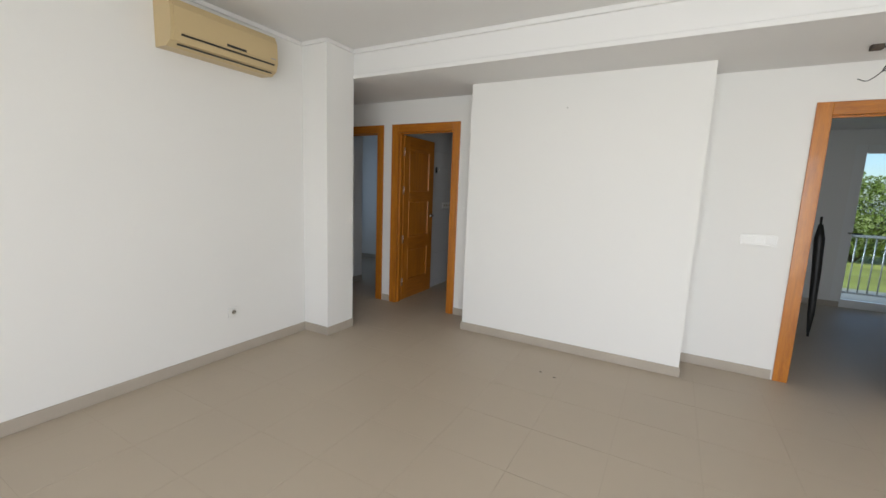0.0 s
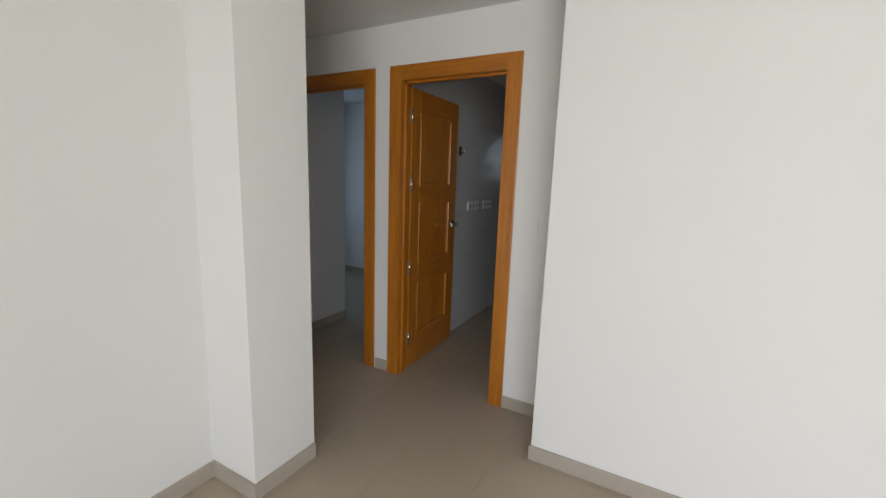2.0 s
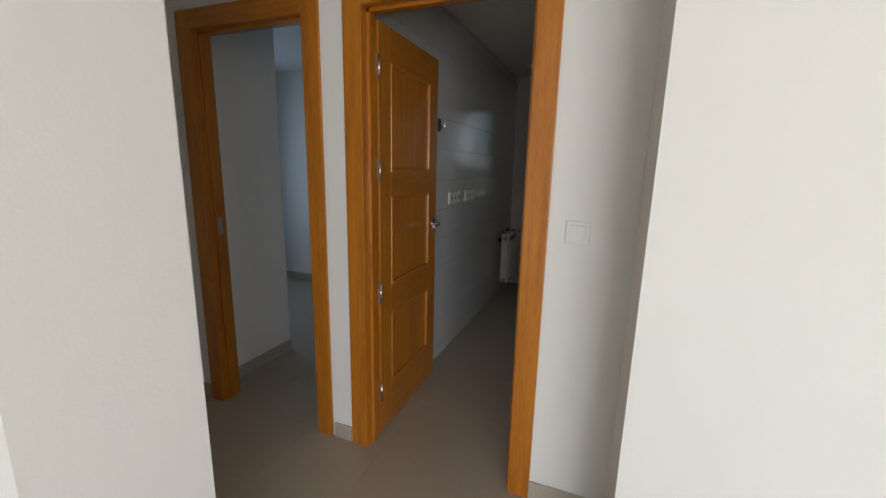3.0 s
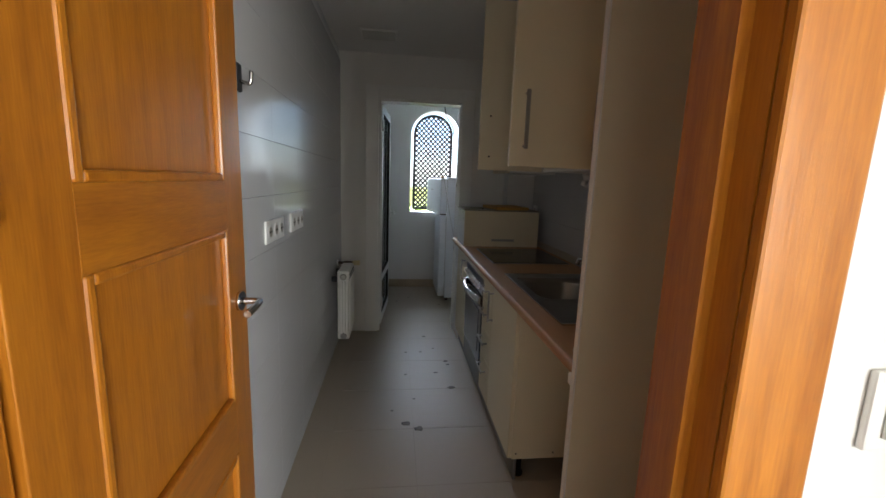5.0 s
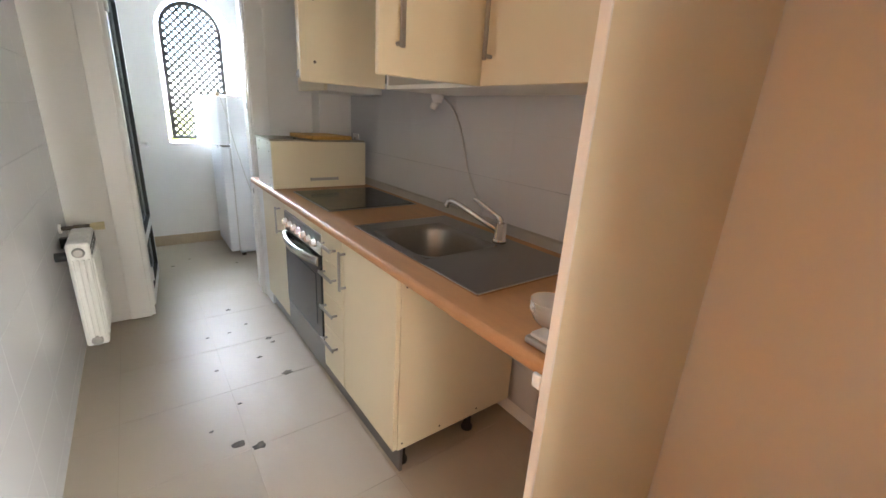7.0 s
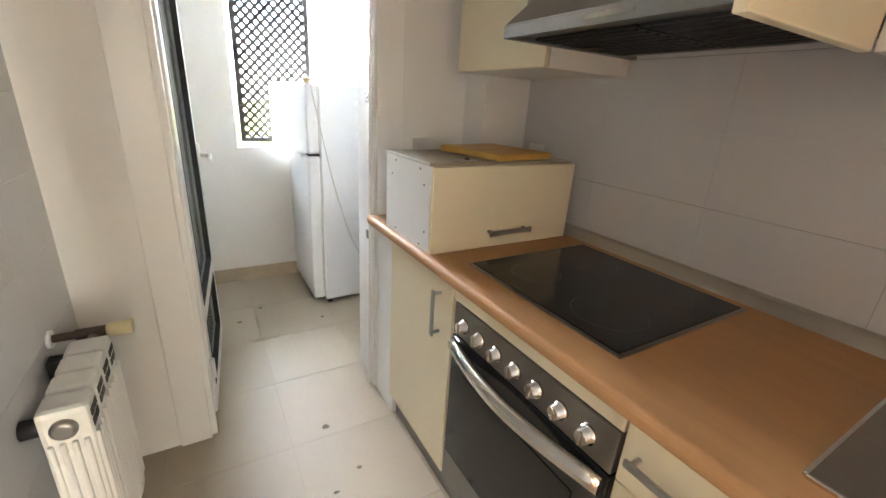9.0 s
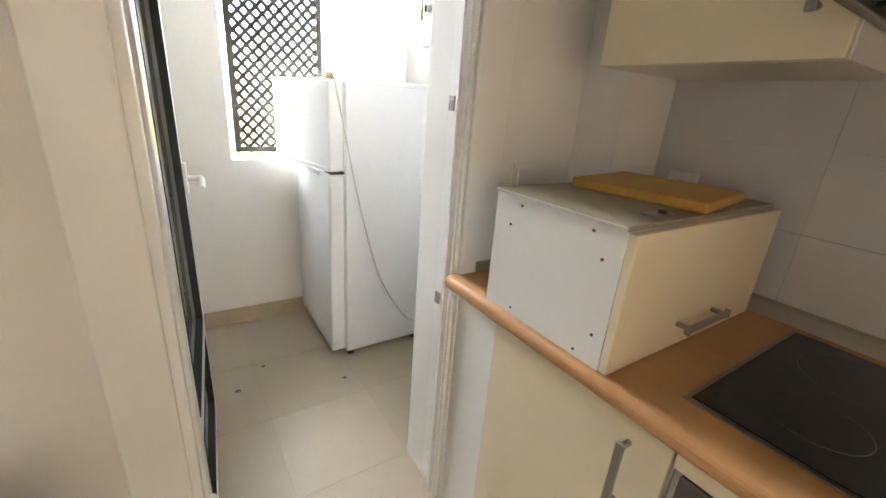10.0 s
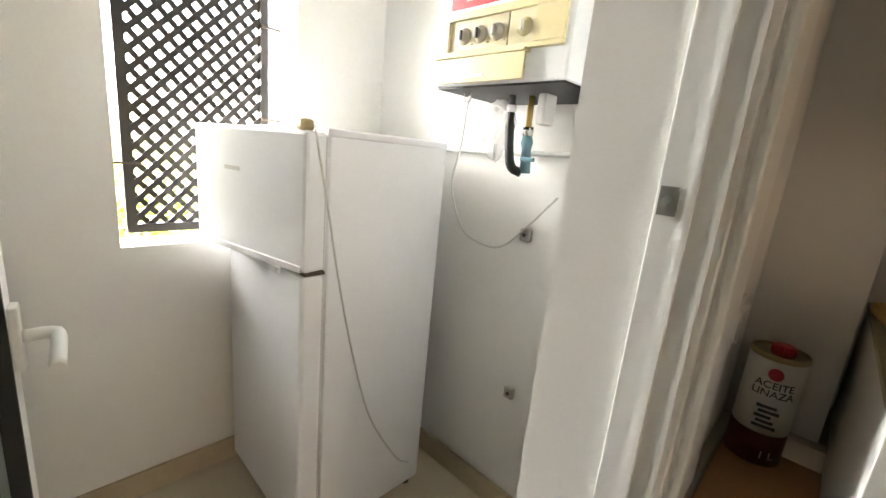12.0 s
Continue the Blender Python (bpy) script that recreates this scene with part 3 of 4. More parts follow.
Z0 = 0.112
sc = thing("sink_cabinet", (-1.2, 6.18, 0), "cream kitchen base cabinet with one door under the sink", "base cabinet")
carcass(sc, FR + 0.02, KX1 - 0.03, 5.955, 6.41, Z0, 0.695, "cream")
part("side_panel_top", boxes((FR + 0.02, 5.955, 0.695, KX1 - 0.03, 5.971, WT0)), "cream", sc)
dr = part("door", boxes((FR, 5.957, Z0 + 0.004, FR + 0.019, 6.408, WT0 - 0.012), bev=0.003), "cream", sc)
bar_handle(dr, (FR, 6.383, 0.63), (FR, 6.383, 0.805), OUT)
legs(sc, 5.955, 6.41)
for k, (x, z) in enumerate(((-1.43, 0.14), (-1.25, 0.14), (-1.05, 0.14), (-1.43, 0.80))):
    part("screw_cap", bar([(x, 5.955, z), (x, 5.953, z)], 0.004, 8), "grime", sc)

du = thing("drawer_cabinet", (-1.2, 6.53, 0), "narrow cream base cabinet with four drawers", "base cabinet")
carcass(du, FR + 0.02, KX1 - 0.03, 6.412, 6.655, Z0, WT0)
for z0, z1 in ((0.70, 0.836), (0.525, 0.697), (0.35, 0.522), (Z0 + 0.004, 0.347)):
    d = part("drawer_front", boxes((FR, 6.414, z0, FR + 0.019, 6.653, z1), bev=0.003), "cream", du)
    bar_handle(d, (FR, 6.475, z1 - 0.06), (FR, 6.63, z1 - 0.06), OUT)
legs(du, 6.412, 6.655)

ov = thing("oven", (-1.2, 6.945, 0.25), "built-in steel oven with dark glass door and seven knobs", "oven")
OY0, OY1 = 6.66, 7.232
part("body", boxes((FR + 0.03, OY0 + 0.01, 0.235, KX1 - 0.06, OY1 - 0.01, 0.79)), "black", ov)
part("control_panel", boxes((FR - 0.004, OY0, 0.70, FR + 0.03, OY1, 0.80), bev=0.003), "steel", ov)
for k in range(7):
    y = OY0 + 0.062 + k * 0.075
    kn = part("knob", bar([(FR - 0.004, y, 0.748), (FR - 0.012, y, 0.748), (FR - 0.013, y, 0.748), (FR - 0.030, y, 0.748)], [0.021, 0.021, 0.017, 0.015], 16), "chrome", ov)
    part("pointer", boxes((FR - 0.034, y - 0.003, 0.732, FR - 0.029, y + 0.003, 0.764), bev=0.001), "chrome", kn)
od = part("oven_door", boxes((FR - 0.006, OY0, 0.245, FR + 0.028, OY1, 0.695), bev=0.003), "oven_glass", ov, "dark glass oven door")
part("window", boxes((FR - 0.0085, OY0 + 0.07, 0.31, FR - 0.0065, OY1 - 0.07, 0.585), bev=0.0005), "hob", od)
N = 14
pts = [(FR - 0.010 - 0.04 * math.sin(math.pi * k / N), OY0 + 0.01 + (OY1 - OY0 - 0.02) * k / N, 0.665) for k in range(N + 1)]
bm = bar(pts, 0.016, 10)
for v in bm.verts:
    v.co.z = 0.665 + (v.co.z - 0.665) * 1.5
part("oven_handle", bm, "chrome", od, "bowed bright metal handle")
oh = thing("oven_housing", (-1.2, 6.945, 0), "cream oven housing unit with a grey base strip", "base cabinet")
for y0, y1 in ((6.657, 6.66), (7.232, 7.248)):
    part("side_panel", boxes((FR + 0.02, y0, Z0, KX1 - 0.03, y1, WT0)), "melamine", oh)
part("shelf", boxes((FR + 0.03, 6.66, 0.215, KX1 - 0.03, 7.232, 0.233)), "melamine", oh)
part("top_strip", boxes((FR, 6.657, 0.803, FR + 0.019, 7.246, WT0 - 0.002), bev=0.002), "cream", oh)
part("base_strip", boxes((FR, 6.66, Z0, FR + 0.019, 7.244, 0.238), bev=0.002), "hood", oh, "grey metal strip under the oven")
legs(oh, 6.66, 7.24)

fc = thing("base_cabinet", (-1.2, 7.48, 0), "cream base cabinet with one closed door", "base cabinet")
carcass(fc, FR + 0.02, KX1 - 0.03, 7.25, 7.70, Z0, WT0)
fd = part("door", boxes((FR, 7.252, Z0 + 0.004, FR + 0.019, 7.715, WT0 - 0.004), bev=0.003), "cream", fc)
bar_handle(fd, (FR, 7.325, 0.638), (FR, 7.325, 0.80), OUT)
legs(fc, 7.25, 7.70)
fp = thing("filler_panel", (-1.45, 7.8, 0), "white filler board between cabinet and wall", "filler panel")
part("board", boxes((-1.452, 7.718, 0, -1.43, 7.905, WT0 - 0.001), bev=0.002), "pvc", fp)
part("return", boxes((-1.43, 7.718, 0, -1.05, 7.735, WT0 - 0.001)), "pvc", fp)
pl = thing("plinth", (-1.44, 6.6, 0), "grey metallic plinth board along the base cabinets", "plinth")
part("board", boxes((-1.438, 5.955, 0.002, -1.424, 7.71, Z0 - 0.003), bev=0.002), "hood", pl)

# worktop with the sink and hob let in
BX0, BX1, BY0, BY1 = -1.362, -1.018, 5.95, 6.345
wt = thing("worktop", (-1.2, 6.6, WT0), "beech-coloured laminate worktop with a rounded front edge", "worktop")
W0, W1 = 5.315, 7.915
for piece in ((FR + 0.002, W0, WT0, -0.83, BY0, WT1), (FR + 0.002, BY1, WT0, -0.83, 7.765, WT1), (FR + 0.002, BY0, WT0, BX0, BY1, WT1), (BX1, BY0, WT0, -0.83, BY1, WT1), (FR + 0.002, 7.765, WT0, -1.052, W1, WT1)):
    part("slab", boxes(piece), "worktop", wt)
nose = [(FR + 0.002, WT0), (FR + 0.002, WT1)] + [(FR - 0.012 + 0.014 * math.cos(a) - 0.002, (WT0 + WT1) / 2 + 0.0195 * math.sin(a)) for a in (math.pi / 2 + math.pi * k / 8 for k in range(9))]
bm = bmesh.new()
prism(bm, nose, "y", W0, W1)
part("front_edge", bm, "worktop", wt)
part("end_clip", boxes((FR - 0.035, W0 - 0.004, WT0 - 0.022, FR - 0.005, W0 + 0.02, WT0 + 0.012), bev=0.004), "white", wt, "white plastic clip on the edge")
us = thing("upstand", (-0.83, 6.6, WT1), "aluminium sealing strip where worktop meets wall", "sealing strip")
prof = [(-0.86, WT1), (-0.852, WT1 + 0.012), (-0.838, WT1 + 0.03), (-0.822, WT1 + 0.036), (-0.822, WT1)]
part("strip", prism(bmesh.new(), prof, "y", W0, 7.735), "alu", us)
part("strip", prism(bmesh.new(), [(x - 0.23, z) for x, z in prof], "y", 7.735, 7.88), "alu", us)
part("strip", boxes((-1.052, 7.74, WT1, -0.83, 7.768, WT1 + 0.03), bev=0.005), "alu", us)
part("strip", boxes((-1.40, 7.901, WT1, -1.055, 7.918, WT1 + 0.034), bev=0.006), "alu", us)


def sink():
    th = thing("sink", (-1.17, 6.05, WT1), "stainless steel sink with one bowl and a drainer", "sink")
    x0, x1, y0, y1, z = -1.40, -0.915, 5.637, 6.437, WT1
    bm = bmesh.new()
    for r in ((x0, y0, x1, BY0), (x0, BY1, x1, y1), (x0, BY0, BX0, BY1), (BX1, BY0, x1, BY1)):
        box(bm, r[0], r[1], z, r[2], r[3], z + 0.005)
    part("rim", bm, "steel", th)
    part("rolled_edge", boxes((x0 - 0.004, y0, z, x0 + 0.003, y1, z + 0.008), (x0, y1 - 0.003, z, x1, y1 + 0.004, z + 0.008), (x0, y0 - 0.004, z, x1, y0 + 0.003, z + 0.008), bev=0.002), "chrome", th)
    # bowl, sinking in rounded rings
    bm = bmesh.new()
    cx, cy, hx, hy, rings = (BX0 + BX1) / 2, (BY0 + BY1) / 2, (BX1 - BX0) / 2, (BY1 - BY0) / 2, []
    for s, dz, e in ((1.0, 0.005, 12), (0.975, -0.002, 3.6), (0.955, -0.02, 3.2), (0.91, -0.135, 3.1), (0.87, -0.158, 3), (0.80, -0.170, 3), (0.55, -0.175, 3), (0.1, -0.178, 2)):
        ring = []
        for k in range(40):
            a = 2 * math.pi * k / 40
            c, q = math.cos(a), math.sin(a)
            ring.append(bm.verts.new((cx + s * hx * math.copysign(abs(c) ** (2 / e), c), cy + s * hy * math.copysign(abs(q) ** (2 / e), q), z + dz)))
        rings.append(ring)
    for a, b in zip(rings, rings[1:]):
        for k in range(40):
            bm.faces.new((a[k], b[k], b[(k + 1) % 40], a[(k + 1) % 40])).smooth = True
    bm.faces.new(rings[-1][::-1])
    bmesh.ops.recalc_face_normals(bm, faces=list(bm.faces))
    part("bowl", bm, "steel", th)
    part("drain", bar([(cx, cy, z - 0.178), (cx, cy, z - 0.173)], 0.04, 20), "chrome", th)
    return th


sink()
TX, TY = -0.985, 5.985
tap = thing("tap", (TX, TY, WT1), "chrome mixer tap with a long swivel spout", "tap")
part("base", bar([(TX, TY, WT1 + 0.005), (TX, TY, WT1 + 0.02), (TX, TY, WT1 + 0.021), (TX, TY, WT1 + 0.085)], [0.028, 0.028, 0.023, 0.022], 20), "chrome", tap)
part("spout", bar(smooth_line([(TX, TY, WT1 + 0.05), (TX - 0.03, TY + 0.05, WT1 + 0.075), (TX - 0.09, TY + 0.17, WT1 + 0.135), (TX - 0.108, TY + 0.205, WT1 + 0.14), (TX - 0.114, TY + 0.215, WT1 + 0.115)]), 0.011, 12), "chrome", tap)
part("lever", bar(smooth_line([(TX, TY, WT1 + 0.085), (TX - 0.005, TY + 0.01, WT1 + 0.105), (TX - 0.04, TY + 0.08, WT1 + 0.15), (TX - 0.055, TY + 0.11, WT1 + 0.165)]), [0.02] + [0.012] * 6 + [0.008] * 12, 10), "chrome", tap)

hb = thing("hob", (-1.14, 7.01, WT1), "black ceramic hob in a thin steel frame", "hob")
part("frame", boxes((-1.40, 6.74, WT1, -0.895, 7.29, WT1 + 0.004), bev=0.0015), "steel", hb)
part("glass", boxes((-1.39, 6.75, WT1 + 0.004, -0.905, 7.28, WT1 + 0.007), bev=0.001), "hob", hb)


def ring_mark(x, y, r):
    bm = bmesh.new()
    n = 40
    for k in range(n):
        a, b = 2 * math.pi * k / n, 2 * math.pi * (k + 0.96) / n
        prism(bm, [(x + q * math.cos(c), y + q * math.sin(c)) for q, c in ((r, a), (r, b), (r + 0.002, b), (r + 0.002, a))], "z", WT1 + 0.007, WT1 + 0.0073)
    return bm


M["mark"] = node_mat("faint_grey_print", (0.06, 0.055, 0.05), 0.3, var=0.1)
for x, y, r in ((-1.26, 6.88, 0.09), (-1.04, 6.88, 0.07), (-1.26, 7.14, 0.07), (-1.04, 7.14, 0.09)):
    part("cooking_zone", ring_mark(x, y, r), "mark", hb, "faint grey ring")

# tall end board beside the door
ep = thing("tall_end_panel", (-1.18, 5.3, 0), "tall cream end board standing beside the worktop", "end panel")
part("board", boxes((-1.502, 5.288, 0.0, -0.822, 5.306, 2.36), bev=0.003), "cream", ep)
part("edge_strip", boxes((-1.508, 5.286, 0.0, -1.502, 5.308, 2.36), bev=0.002), "melamine", ep)

# wall units
UF, UZ0, UZ1 = -1.172, 1.458, 2.35


def wall_unit(name, y0, y1, z0, label):
    th = thing(name, (-1.0, (y0 + y1) / 2, z0), label, "wall cabinet")
    carcass(th, UF + 0.002, KX1 - 0.003, y0, y1, z0, UZ1)
    return th


wb = wall_unit("wall_cabinet", 5.31, 5.945, UZ0, "cream wall cabinet with one closed door")
d = part("door", boxes((UF - 0.019, 5.312, UZ0, UF, 5.943, UZ1), bev=0.003), "cream", wb)
bar_handle(d, (UF - 0.019, 5.90, UZ0 + 0.07), (UF - 0.019, 5.90, UZ0 + 0.30), OUT)
wo = wall_unit("wall_cabinet", 5.95, 6.60, UZ0, "cream wall cabinet with both doors standing open")
part("shelf", boxes((UF + 0.03, 5.966, 1.88, KX1 - 0.01, 6.584, 1.896)), "melamine", wo)
d = part("door", boxes((UF - 0.378, 5.952, UZ0, UF - 0.004, 5.971, UZ1), bev=0.003), "cream", wo)
bar_handle(d, (UF - 0.32, 5.952, UZ0 + 0.07), (UF - 0.32, 5.952, UZ0 + 0.30), (0, -1, 0))
d2 = part("door", boxes((UF - 0.378, 6.60, UZ0, UF - 0.004, 6.619, UZ1), bev=0.003), "cream", wo)
bar_handle(d2, (UF - 0.32, 6.619, UZ0 + 0.07), (UF - 0.32, 6.619, UZ0 + 0.30), (0, 1, 0))
for z in (UZ0 + 0.075, UZ0 + 0.295):
    part("screw_head", bar([(UF - 0.32, 6.60, z), (UF - 0.32, 6.598, z)], 0.006, 8), "grime", d2)
for dd, y, s in ((d2, 6.60, -1), (d, 5.971, 1)):
    for z in (UZ0 + 0.12, UZ1 - 0.12):
        h = part("hinge", boxes((UF - 0.05, y, z - 0.025, UF - 0.012, y + s * 0.012, z + 0.025), bev=0.003), "handle", dd)
        part("hinge_arm", boxes((UF - 0.03, y + s * 0.012, z - 0.01, UF + 0.03, y + s * 0.026, z + 0.01), bev=0.003), "handle", h)
wd = wall_unit("wall_cabinet", 7.295, 7.765, 1.462, "cream wall cabinet beside the cooker hood")
d = part("door", boxes((UF - 0.019, 7.297, 1.462, UF, 7.763, UZ1), bev=0.003), "cream", wd)
bar_handle(d, (UF - 0.019, 7.355, 1.53), (UF - 0.019, 7.355, 1.73), OUT)


def cooker_hood():
    th = thing("cooker_hood", (-1.1, 6.95, 1.5), "grey steel cooker hood with a sloping front", "cooker hood")
    y0, y1, z = 6.66, 7.29, 1.515
    part("canopy", prism(bmesh.new(), [(-1.345, z + 0.012), (-1.345, z + 0.034), (-1.13, z + 0.215), (-0.824, z + 0.215), (-0.824, z + 0.012)], "y", y0, y1), "hood", th)
    part("rim", boxes((-1.35, y0, z, -1.33, y1, z + 0.03), (-1.33, y0, z, -0.824, y0 + 0.02, z + 0.03), (-1.33, y1 - 0.02, z, -0.824, y1, z + 0.03), bev=0.002), "hood", th)
    for a, b in ((y0 + 0.025, 6.95), (6.96, y1 - 0.025)):
        f = part("grease_filter", boxes((-1.26, a, z + 0.004, -0.9, b, z + 0.011)), "black", th, "dark grease filter")
        for k in range(9):
            part("filter_slat", boxes((-1.25 + k * 0.038, a + 0.01, z + 0.001, -1.238 + k * 0.038, b - 0.01, z + 0.004)), "rubber", f)
    part("control_strip", boxes((-1.352, 6.90, z + 0.012, -1.349, 7.02, z + 0.022)), "chrome", th)
    part("flue", boxes((-1.10, 6.82, z + 0.215, -0.824, 7.10, H_KIT - 0.005), bev=0.003), "hood", th)
    return th


cooker_hood()

# lamp holder and its lead under the open cabinet
lh = thing("lamp_holder", (-0.9, 6.42, 1.40), "white plastic lamp holder hanging under the cabinet", "lamp holder")
part("cup", bar([(-0.91, 6.57, UZ0), (-0.91, 6.57, 1.445), (-0.91, 6.57, 1.42)], [0.032, 0.03, 0.02], 14), "white", lh)
part("neck", bar([(-0.91, 6.57, 1.42), (-0.925, 6.575, 1.408), (-0.93, 6.58, 1.39)], [0.012, 0.018, 0.015], 12), "white", lh)
part("lead", bar(smooth_line([(-0.88, 6.58, UZ0), (-0.832, 6.54, 1.39), (-0.828, 6.472, 1.29), (-0.828, 6.40, 1.114), (-0.828, 6.315, 0.99), (-0.828, 6.27, 0.925)]), 0.005, 8), "cable", lh)


def loose_cabinet():
    th = thing("loose_wall_cabinet", (-1.18, 7.55, WT1), "loose cream flap cabinet set down on the worktop", "cabinet")
    x0, x1, y0, y1, z0, z1 = -1.478, -0.886, 7.395, 7.755, WT1, 1.166
    part("body", boxes((x0, y0 + 0.019, z0, x1, y1, z1), bev=0.001), "pvc", th, "white melamine sides")
    d = part("flap", boxes((x0, y0, z0 + 0.002, x1, y0 + 0.018, z1), bev=0.002), "cream", th)
    bar_handle(d, (-1.265, y0, 0.945), (-1.09, y0, 0.945), (0, -1, 0))
    part("top_board", boxes((x0 - 0.003, y0 + 0.02, z1, x1 + 0.002, y1 + 0.002, z1 + 0.010), bev=0.002), "topboard", th, "dull olive-grey top board")
    part("edge_strip", boxes((x0 - 0.007, y0 + 0.02, z1 + 0.001, x0 - 0.003, y1, z1 + 0.009), bev=0.001), "cable", th, "pale grey edge strip")
    for y, z in ((7.482, 1.15), (7.671, 1.15), (7.453, 1.103), (7.70, 1.10), (7.664, 0.905), (7.475, 0.902), (7.441, 0.953)):
        part("screw_hole", bar([(x0, y, z), (x0 - 0.0015, y, z)], 0.0033, 8), "grime", th)
    return th


loose_cabinet()
cb = thing("cutting_board", (-1.02, 7.58, 1.17), "honey-yellow wooden chopping board lying flat", "chopping board")
bm = boxes((-0.14, -0.155, 0, 0.14, 0.155, 0.024), bev=0.007)
part("board", bm, "board", cb, world=False)
cb.matrix_basis = pose(-1.115, 7.585, 1.1765, rz=9)
cp = thing("metal_bracket", (-1.33, 7.445, 1.1765), "small metal bracket lying on the cabinet", "bracket")
part("plate", boxes((-1.37, 7.425, 1.1765, -1.30, 7.465, 1.180), bev=0.001), "handle", cp)
part("screw", bar([(-1.33, 7.445, 1.180), (-1.33, 7.445, 1.186)], 0.008, 10), "grime", cp)


def tin_can():
    th = thing("tin_can", (-1.12, 7.856, WT1), "white tin of linseed oil with a red cap", "tin")
    R, H = 0.043, 0.208
    part("foot", bar([(0, 0, 0), (0, 0, 0.062)], R, 32), "darkred", th, "dark red lower band", world=False)
    part("body", bar([(0, 0, 0.062), (0, 0, H - 0.006)], R, 32), "white", th, world=False)
    part("lid", bar([(0, 0, H - 0.006), (0, 0, H - 0.004)], R - 0.003, 32), "tin", th, "dull gold sunken lid", world=False)
    rim = [(R + 0.0012 * math.sin(math.pi * k / 6) - 0.0008 * (k > 4), H - 0.008 + 0.0016 * k) for k in range(7)]
    part("rim", bar([(0, 0, z) for _, z in rim], [r for r, _ in rim], 32, ends=False), "tin", th, world=False)
    cap = part("cap", bar([(-0.004, -0.004, H - 0.004), (-0.004, -0.004, H + 0.011), (-0.004, -0.004, H + 0.014)], [0.0165, 0.0165, 0.0145], 20), "red", th, "red screw cap", world=False)
    for k in range(16):
        a = 2 * math.pi * k / 16
        part("cap_rib", bar([(-0.004 + 0.0168 * math.cos(a), -0.004 + 0.0168 * math.sin(a), H - 0.002), (-0.004 + 0.0168 * math.cos(a), -0.004 + 0.0168 * math.sin(a), H + 0.011)], 0.0012, 6), "red", cap, world=False)
    part("badge", bar([(-R * 0.93, -R * 0.10, 0.177), (-R * 1.04, -R * 0.11, 0.177)], 0.011, 16), "red", th, world=False)

    def word(text, size, z, turn, material):
        c = bpy.data.curves.new("print", "FONT")
        c.body, c.size, c.extrude, c.align_x = text, size, 0.0004, "CENTER"
        tmp = new("print", c)
        me = bpy.data.meshes.new_from_object(tmp.evaluated_get(bpy.context.evaluated_depsgraph_get()))
        bpy.data.objects.remove(tmp)
        for v in me.vertices:       # wrap round the tin
            a = radians(turn) + v.co.x / R
            q = R + 0.0006 + v.co.z
            v.co = Vector((q * math.sin(a), -q * math.cos(a), z + v.co.y))
        me.materials.append(M[material])
        ob = new("printed_word", me)
        ob.parent = th

    word("ACEITE", 0.018, 0.150, -80, "print")
    word("LINAZA", 0.018, 0.134, -80, "print")
    for k in range(5):
        part("printed_line", boxes((-0.016 + 0.004 * (k % 2), -R - 0.0008, 0.074 + 0.0095 * k, 0.018 - 0.005 * (k % 3), -R + 0.012, 0.0790 + 0.0095 * k)), "print", th, world=False).matrix_basis = pose(0, 0, 0, rz=-82)
    word("1 L", 0.02, 0.015, -60, "white")
    return th


tin_can()
th = thing("glass_bowl", (-0.98, 5.50, WT1), "small stack of clear glass bowls on the worktop", "bowl")
for k in range(3):
    bm = bar([(-1.36, 5.42, WT1 + 0.012 * k + 0.001), (-1.36, 5.42, WT1 + 0.012 * k + 0.02), (-1.36, 5.42, WT1 + 0.012 * k + 0.045)], [0.02, 0.038, 0.05], 20, ends=False)
    part("bowl", bm, "film", th)
cl = thing("grey_cloth", (-1.43, 5.36, WT1), "small grey folded packet on the worktop corner", "packet")
part("fold", boxes((-1.468, 5.33, WT1, -1.41, 5.40, WT1 + 0.018), bev=0.006), "handle", cl)
part("fold", boxes((-1.462, 5.335, WT1 + 0.018, -1.415, 5.39, WT1 + 0.03), bev=0.005), "cable", cl)


